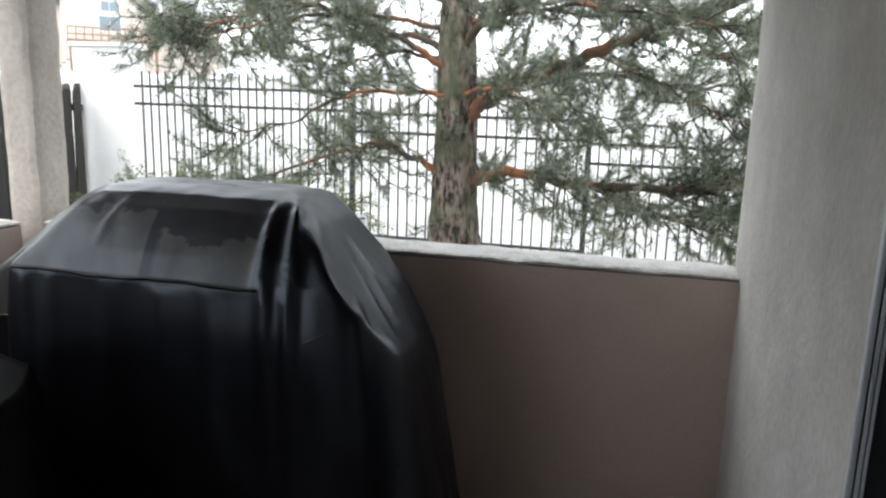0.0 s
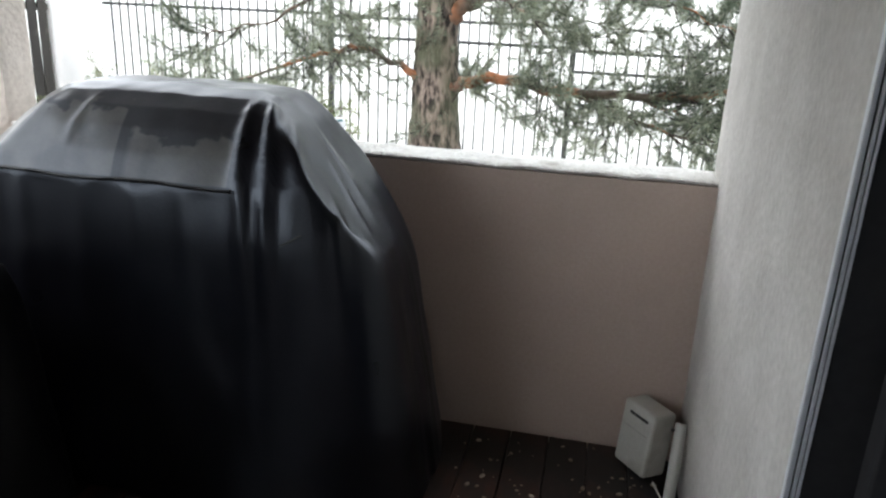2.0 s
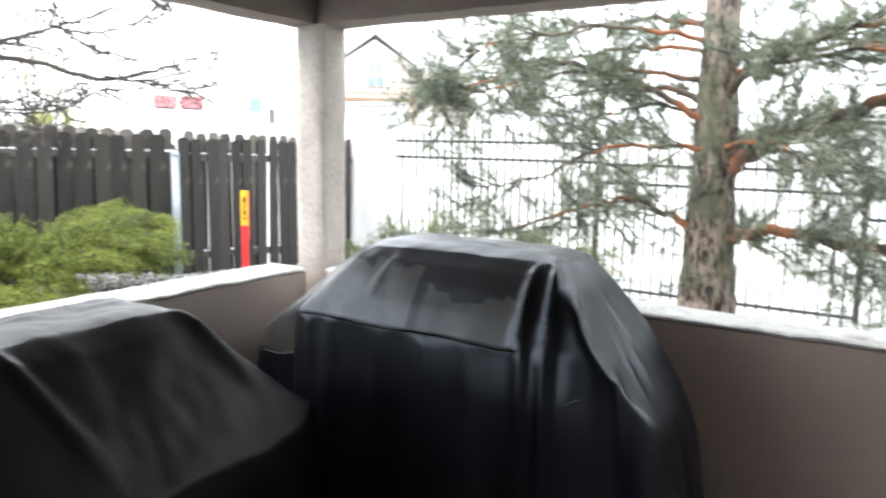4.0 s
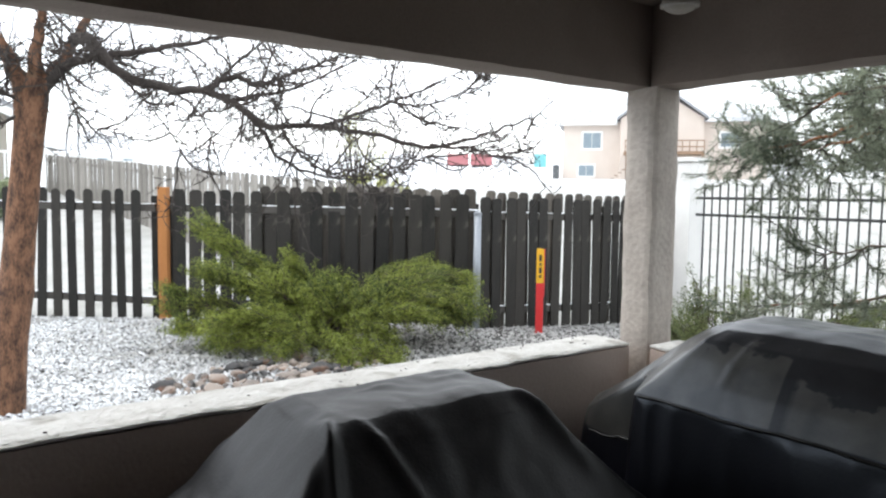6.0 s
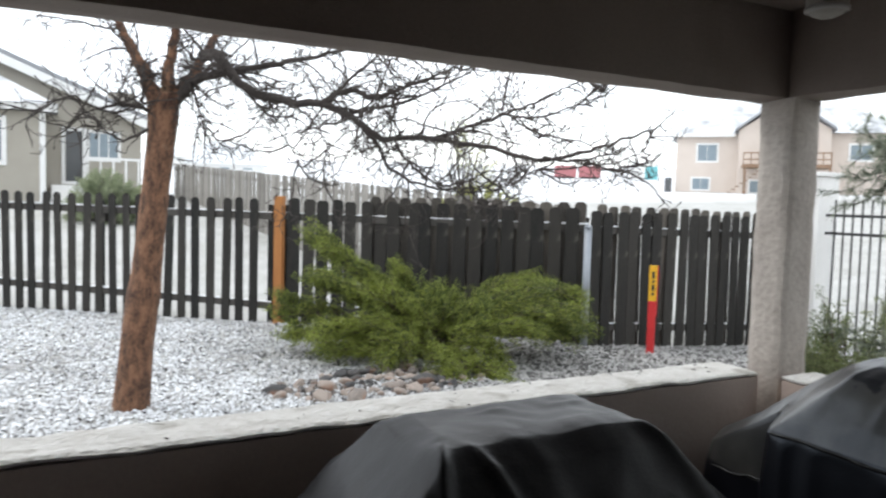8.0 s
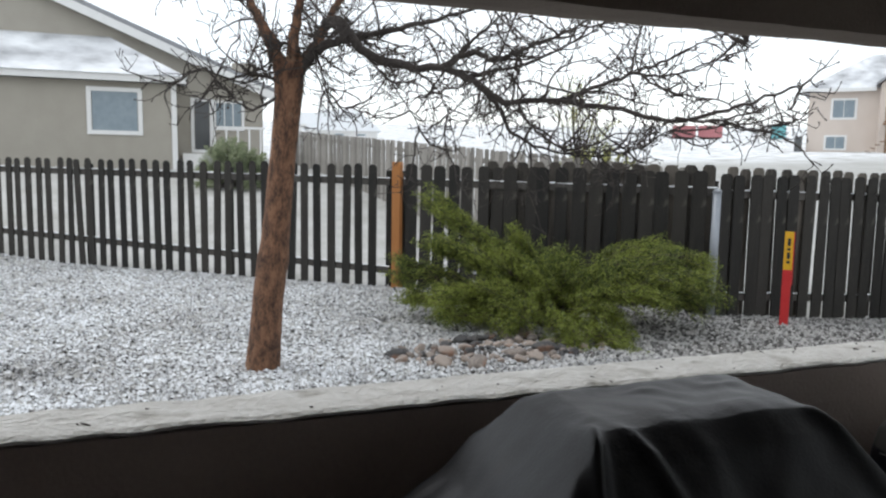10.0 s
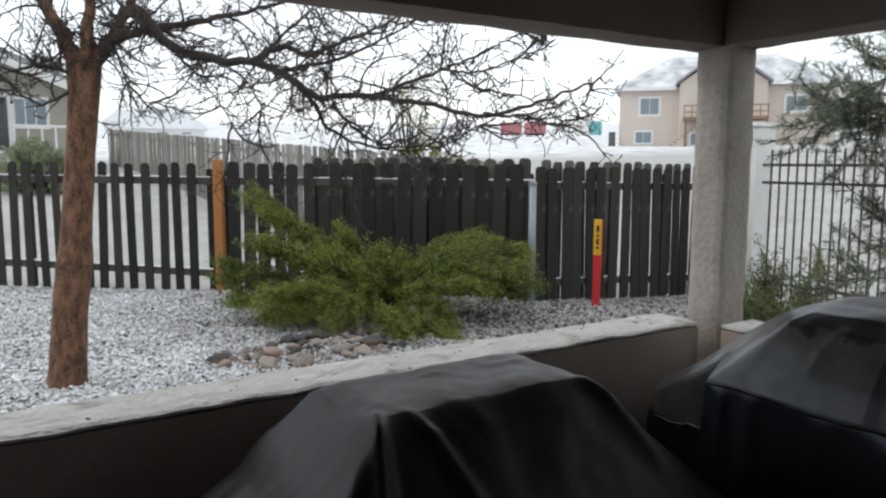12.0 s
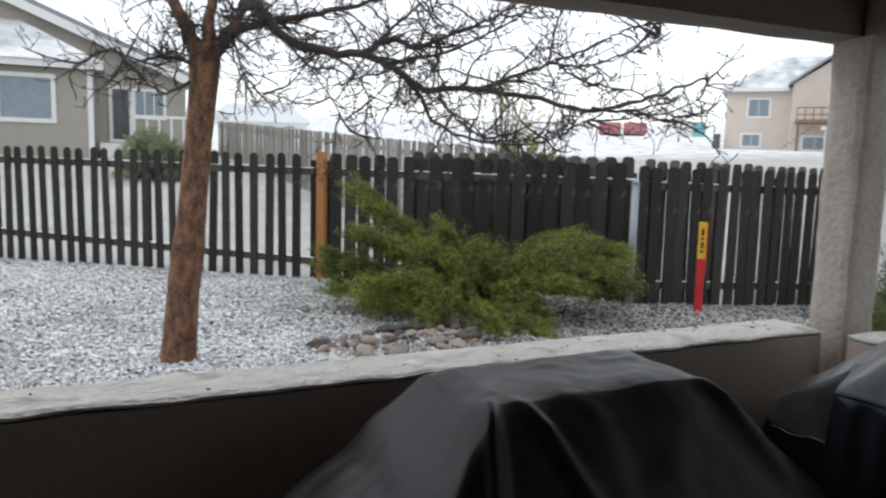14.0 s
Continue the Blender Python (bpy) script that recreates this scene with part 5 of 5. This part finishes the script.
    for bough in boughs:
        for copy in range(2):
            shift = along * rng.gauss(0, 0.05) + near * rng.gauss(0, 0.09) + Vector((0, 0, rng.gauss(0, 0.025)))
            pts = [along * a * (0.82 if a > 0 else 0.94) + near * n + Vector((0, 0, z - 0.03)) + shift * (k / (len(bough) - 1)) for k, (a, n, z) in enumerate(bough)]
            line = smooth_line(pts, 8)
            m = len(line)
            for i, p in enumerate(line):
                p += rand_dir(rng) * 0.012 * min(1, i / 4)
            wood.append(tube(line, [0.020 * (1 - 0.82 * i / (m - 1)) for i in range(m)], 5))
            length = sum((line[i + 1] - line[i]).length for i in range(m - 1))
            for _ in range(int(length * 42)):
                i = min(m - 1, max(2, int(m * (0.26 + 0.76 * rng.random() ** 0.85))))
                d = (line[i] - line[i - 1]).normalized()
                flat = Vector((d.y, -d.x, 0)) * rng.choice((-1, 1))
                way = d * rng.uniform(0.7, 1.1) + flat * rng.uniform(0.0, 0.65) + Vector((0, 0, rng.uniform(-0.18, 0.30)))
                pts = spray(rng, line[i] + rand_dir(rng) * 0.03, way, rng.uniform(0.13, 0.30), verts, faces, 0.022, 0.16, 25)
                wood.append(tube(pts, [0.005 - 0.0035 * k / (len(pts) - 1) for k in range(len(pts))], 3))
            for _ in range(4):
                spray(rng, line[-2], line[-1] - line[-3] + rand_dir(rng) * 0.02, rng.uniform(0.14, 0.26), verts, faces, 0.022, 0.2, 26)
    part("woody_tangle", join(wood), JUNIPER_WOOD, t, "brown woody stems")
    part("foliage", (verts, faces), JUNIPER, t, "feathery green foliage")


build_spreading_juniper()
build_juniper("low dull green juniper below the pine", (-4.25, 3.3, ground_height(-4.25, 3.3)),
              arms_of(9, ((-70, 80, 26, 50, 0.8, 1.35, 14, 32), (80, 290, 42, 66, 0.6, 0.95, 10, 32), (-25, 35, 16, 34, 1.0, 1.9, 13, 34))), BUSH_GREEN, 17, 0.022, 26)


def build_round_bush(label, place, size, mat, count, seed, open_crown=False):
    rng = random.Random(seed)
    t = thing("small_tree" if open_crown else "round_bush", label, "tree" if open_crown else "bush", place)
    verts, faces, wood = [], [], []
    for _ in range(count):
        d = rand_dir(rng)
        d.z = abs(d.z) * (1.5 if open_crown else 1)
        d.normalize()
        reach = Vector((d.x * size[0], d.y * size[1], d.z * size[2]))
        start = Vector((0, 0, size[2] * 0.25 if open_crown else 0.02))
        pts = [start, start + reach * 0.5 + rand_dir(rng) * 0.06, start + reach * rng.uniform(0.75, 1.0)]
        wood.append(tube(pts, [0.02, 0.012, 0.005], 4))
        spray(rng, pts[1], reach, reach.length * 0.55, verts, faces, 0.05 if open_crown else 0.07, 0.02, 5 if open_crown else 14)
    wood.append(tube([(0, 0, -0.1), (0, 0, size[2] * 0.4)], [0.05, 0.03], 6))
    part("woody_tangle", join(wood), TWIG, t)
    part("foliage", (verts, faces), mat, t)

# ---- neighbour houses ----


def prism(outline, depth, axis="x"):
    """An extruded outline of (along, up) points."""
    bm = bmesh.new()
    front = [bm.verts.new((0, a, z)) for a, z in outline]
    back = [bm.verts.new((-depth, a, z)) for a, z in outline]
    bm.faces.new(front)
    bm.faces.new(list(reversed(back)))
    for i in range(len(outline)):
        j = (i + 1) % len(outline)
        bm.faces.new((front[i], back[i], back[j], front[j]))
    return bm


def window(parent, x, y0, y1, z0, z1, panes=1, trim=0.09, glass=None, arch=False):
    """A framed window standing on a wall that faces +x."""
    w = new("window")
    w.parent = parent
    for name, b in (("frame_side", (y0, y0 + trim, z0, z1)), ("frame_side", (y1 - trim, y1, z0, z1)), ("frame_top", (y0 + trim, y1 - trim, z1 - trim, z1)), ("frame_sill", (y0 + trim, y1 - trim, z0, z0 + trim))):
        part(name, block(x, x + 0.06, b[0], b[1], b[2], b[3]), WHITE_TRIM, w)
    inner0, inner1 = y0 + trim, y1 - trim
    step = (inner1 - inner0) / panes
    for k in range(panes):
        part("pane", block(x + 0.005, x + 0.02, inner0 + k * step + 0.02, inner0 + (k + 1) * step - 0.02, z0 + trim, z1 - trim), glass or GLASS, w)
        if k:
            part("mullion", block(x + 0.004, x + 0.045, inner0 + k * step - 0.019, inner0 + k * step + 0.019, z0 + trim, z1 - trim), WHITE_TRIM, w)
    return w


def build_left_house():
    h = thing("beige_house", "single-storey beige house with white trim and snowy roof", "house", (0, 0, 0))
    X = -28.0
    s = 27.15 / 17.0

    def Y(y):
        return -2.44 + (y + 2.44) * s

    def Z(z):
        return 1.62 + (z - 1.62) * s
    g = 0.9
    part("front_wall", block(X - 5, X, Y(-9.5), Y(-2.62), g - 0.5, Z(3.22)), SIDING, h, "plain beige wall")
    part("corner_board", block(X - 0.1, X + 0.05, Y(-2.62) - 0.15, Y(-2.62) + 0.02, g - 0.5, Z(3.2)), WHITE_TRIM, h, "white corner board")
    part("fascia", block(X + 0.3, X + 0.38, Y(-9.5), Y(-2.40), Z(3.22), Z(3.36)), WHITE_TRIM, h, "white eave fascia")
    roof = bmesh.new()
    v = [roof.verts.new(p) for p in ((X + 0.45, Y(-9.6), Z(3.36)), (X + 0.45, Y(-2.38), Z(3.36)), (X - 4.2, Y(-4.6), Z(4.75)), (X - 4.2, Y(-9.6), Z(4.75)),
                                     (X - 6, Y(-2.38), Z(3.36)), (X - 6, Y(-9.6), Z(3.36)))]
    roof.faces.new((v[0], v[1], v[2], v[3]))
    roof.faces.new((v[1], v[4], v[2]))
    roof.faces.new((v[0], v[3], v[5]))
    roof.faces.new((v[3], v[2], v[4], v[5]))
    roof.faces.new((v[0], v[5], v[4], v[1]))
    part("hip_roof", roof, SHINGLE, h, "grey shingles under thin snow")
    X2 = X - 3.0
    s2 = 30.1 / 17.0

    def Y2(y):
        return -2.44 + (y + 2.44) * s2

    def Z2(z):
        return 1.62 + (z - 1.62) * s2
    slope = (4.36 - 3.25) / (3.49 - 0.75)
    apex_y = -6.0
    apex_z = 4.36 + slope * (6.0 - 3.49)
    gable = prism([(Y2(-0.80), g - 0.5), (Y2(-0.80), Z2(3.16)), (Y2(apex_y), Z2(apex_z - 0.1)), (Y2(-11), Z2(3.0)), (Y2(-11), g - 0.5)], 9)
    wall = part("gable_wall", gable, SIDING, h, "beige gable wall")
    wall.location = (X2, 0, 0)
    ra, rb = (Y2(-0.55), Z2(3.12)), (Y2(apex_y), Z2(apex_z))
    rake = prism([(ra[0], ra[1]), (ra[0], ra[1] - 0.32), (rb[0], rb[1] - 0.32), (rb[0], rb[1])], 0.12)
    r = part("rake_board", rake, WHITE_TRIM, h, "white rake board")
    r.location = (X2 + 0.45, 0, 0)
    slab = prism([(ra[0], ra[1] + 0.02), (rb[0], rb[1] + 0.02), (rb[0], rb[1] + 0.18), (ra[0], ra[1] + 0.18)], 9.5)
    sl = part("roof_slope", slab, SHINGLE, h, "snowy shingle slope")
    sl.location = (X2 + 0.4, 0, 0)
    part("chimney", block(X2 - 3.2, X2 - 2.2, Y2(-1.35), Y2(-0.80), Z2(2.8), Z2(3.9)), SIDING, h, "beige boxed chimney")
    window(h, X + 0.002, Y(-4.36), Y(-3.29), Z(2.12), Z(3.10), 1, 0.14)
    window(h, X2 + 0.002, Y2(-2.32), Y2(-1.86), Z2(1.78), Z2(2.95), 1, 0.12, DOOR_DARK)
    window(h, X2 + 0.002, Y2(-1.86), Y2(-1.20), Z2(2.28), Z2(2.92), 3, 0.10)
    part("porch_floor", block(X2, X2 + 2.6, Y2(-2.5), Y2(-0.9), g - 0.5, Z2(1.75)), FAR_WALL, h, "pale porch slab")
    rail = part("porch_rail", block(X2 + 2.4, X2 + 2.45, Y2(-1.9), Y2(-0.9), Z2(2.26), Z2(2.31)), WHITE_TRIM, h, "white porch rail")
    for k in range(5):
        part("porch_post", block(X2 + 2.4, X2 + 2.46, Y2(-1.9) + 0.4 * k, Y2(-1.9) + 0.4 * k + 0.06, Z2(1.75), Z2(2.258)), WHITE_TRIM, h)


def build_tan_house():
    D = 72.0
    a = Vector((-0.853, -2.44, 0)) + Vector((-27.55 + 0.853, 24.6 + 2.44, 0)).normalized() * D
    turn = math.degrees(math.atan2(0.67, 0.74)) - 90
    h = thing("tan_house", "two-storey tan stucco house with white windows, deck and snowy roof", "house", (a.x, a.y, 0), turn)
    g, e = 3.0, 8.55
    # local: +x faces the patio, +y runs along the front
    part("main_wall", block(-9, 0, 0, 18.5, g - 1, e), HAZED_TAN_STUCCO, h, "tan stucco wall")
    bay = prism([(5.3, g - 1), (12.6, g - 1), (12.6, e + 0.2), (8.95, e + 2.6), (5.3, e + 0.2)], 5)
    b = part("gable_bay", bay, HAZED_TAN_STUCCO, h, "tan stucco gable bay")
    b.location = (1.8, 0, 0)
    roof = bmesh.new()
    v = [roof.verts.new(p) for p in ((0.6, -0.6, e), (0.6, 19.1, e), (-9.6, 19.1, e), (-9.6, -0.6, e), (-4.5, 4.6, e + 3.3), (-4.5, 14, e + 3.3))]
    for q in ((0, 1, 5, 4), (1, 2, 5), (2, 3, 4, 5), (3, 0, 4), (0, 3, 2, 1)):
        roof.faces.new([v[i] for i in q])
    part("roof", roof, SHINGLE, h, "grey hip roof dusted with snow")
    part("fascia", block(0.6, 0.68, -0.6, 5.0, e - 0.3, e), WHITE_TRIM, h)
    for y0, y1, z0, z1 in ((4.95, 8.95, e + 0.05, e + 2.95), (12.95, 8.95, e + 0.05, e + 2.95)):
        slab = prism([(y0, z0), (y1, z1), (y1, z1 + 0.22), (y0, z0 + 0.22)], 6.5)
        s = part("bay_roof", slab, SHINGLE, h)
        s.location = (2.3, 0, 0)
    window(h, 0.002, 1.7, 3.7, 5.95, 7.75, 2, 0.18)
    window(h, 0.002, 1.35, 3.1, 3.35, 4.65, 2, 0.16)
    window(h, 1.802, 8.0, 10.0, 6.4, 7.9, 2, 0.16)
    window(h, 1.802, 8.2, 9.8, 8.0, 9.1, 2, 0.16)
    window(h, 0.002, 14.2, 16.2, 6.1, 7.7, 2, 0.18)
    window(h, 1.802, 6.2, 8.4, 3.1, 4.4, 2, 0.16)
    part("deck", block(1.81, 4.4, 5.6, 12.4, 5.35, 5.6), DECK_WOOD, h, "brown wooden deck")
    for z in (5.95, 6.5):
        part("deck_rail", block(4.3, 4.4, 5.6, 12.4, z, z + 0.1), DECK_WOOD, h)
    for k in range(12):
        part("baluster", block(4.32, 4.38, 5.6 + 0.61 * k, 5.68 + 0.61 * k, 5.6, 6.5), DECK_WOOD, h)
    for y in (5.7, 9.0, 12.2):
        part("deck_post", block(4.1, 4.3, y, y + 0.2, g - 1, 5.35), DECK_WOOD, h)
    for k in range(9):
        part("stair_tread", block(4.42, 5.5, 5.0 - 0.32 * k + 2.0, 5.3 - 0.32 * k + 2.0, 5.2 - 0.26 * k, 5.26 - 0.26 * k), DECK_WOOD, h)
    part("side_unit", block(0.01, 0.8, -0.9, -0.3, g - 0.5, g + 1.5), DOOR_DARK, h, "dark utility unit")


def far_spot(px_dir, dist):
    return Vector((-0.853, -2.447, 0)) + Vector(px_dir).normalized() * dist


def build_far_things():
    # pale house and others beyond the fields, haze put into their white colours
    for k, (dx, dy, dist, w, e, top) in enumerate(((-59.2, 12.0, 95, 9.0, 5.6, 8.2), (-59.7, 9.7, 130, 8.0, 8.0, 10.0))):
        p = far_spot((dx, dy, 0), dist)
        g = ground_height(p.x, p.y)
        h = thing("distant_house", "distant house with a snowy roof, whitened to stand in for haze", "house", (p.x, p.y, 0), math.degrees(math.atan2(-dy, -dx)), group="distant houses")
        part("wall", block(-6, 0, -w / 2, w / 2, g - 1, e), FAR_WALL, h)
        roof = prism([(-w / 2 - 0.5, e), (w / 2 + 0.5, e), (w / 4, top), (-w / 4, top)], 7)
        r = part("roof", roof, SNOW_AND_HAZE, h)
        r.location = (0.5, 0, 0)
        for q in range(3):
            window(h, 0.002, -w / 2 + 0.8 + q * w / 3.3, -w / 2 + 2.2 + q * w / 3.3, (g + e) / 2 + 0.2, e - 0.6, 1, 0.15)
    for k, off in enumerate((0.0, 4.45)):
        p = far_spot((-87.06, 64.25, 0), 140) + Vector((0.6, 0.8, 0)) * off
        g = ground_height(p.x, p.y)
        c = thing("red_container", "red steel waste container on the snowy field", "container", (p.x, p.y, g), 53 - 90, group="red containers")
        # Shell and ribs carry the haze-paled red.
        part("shell", block(-1.2, 1.2, 0, 4.0, 0.15, 2.2, 0.04), HAZED_RED_STEEL, c)
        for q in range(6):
            part("rib", block(1.2, 1.28, 0.2 + 0.7 * q, 0.32 + 0.7 * q, 0.2, 2.15), HAZED_RED_STEEL, c)
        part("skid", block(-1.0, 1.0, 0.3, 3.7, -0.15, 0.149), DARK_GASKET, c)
    p = far_spot((-76.5, 70.5, 0), 138)
    g = ground_height(p.x, p.y)
    for k, mat in enumerate((PILLAR, TEAL)):
        q = p + Vector((0.65, 0.76, 0)) * (2.3 * k)
        c = thing("portable_toilet", "teal portable toilet cabin on the field" if k else "white site cabin on the field", "portable toilet", (q.x, q.y, g), -45, group="site cabins")
        part("cabin", block(-0.9, 0.9, -1.1, 1.1, -0.1, 2.3, 0.03), mat, c)
        part("roof", block(-0.95, 0.95, -1.15, 1.15, 2.301, 2.5, 0.06), PILLAR, c)
        part("door", block(0.9, 0.93, -0.5, 0.5, 0.1, 2.0), mat, c)


build_left_house()
build_tan_house()
build_far_things()
build_round_bush("clipped round green bush by the beige house", (-22.2, -1.2, ground_height(-22.2, -1.2)), (0.85, 1.0, 1.3), BUSH_PALE, 150, 41)
build_round_bush("small budding tree with sparse yellow-green leaves behind the fence", (-18.3, 7.4, ground_height(-18.3, 7.4)), (0.9, 0.9, 2.6), BUSH_YELLOW, 46, 43, True)
build_round_bush("low yellow-green shrub mound behind the fence", (-15.0, 6.0, ground_height(-15.0, 6.0)), (1.0, 1.1, 1.62), BUSH_YELLOW, 70, 47)
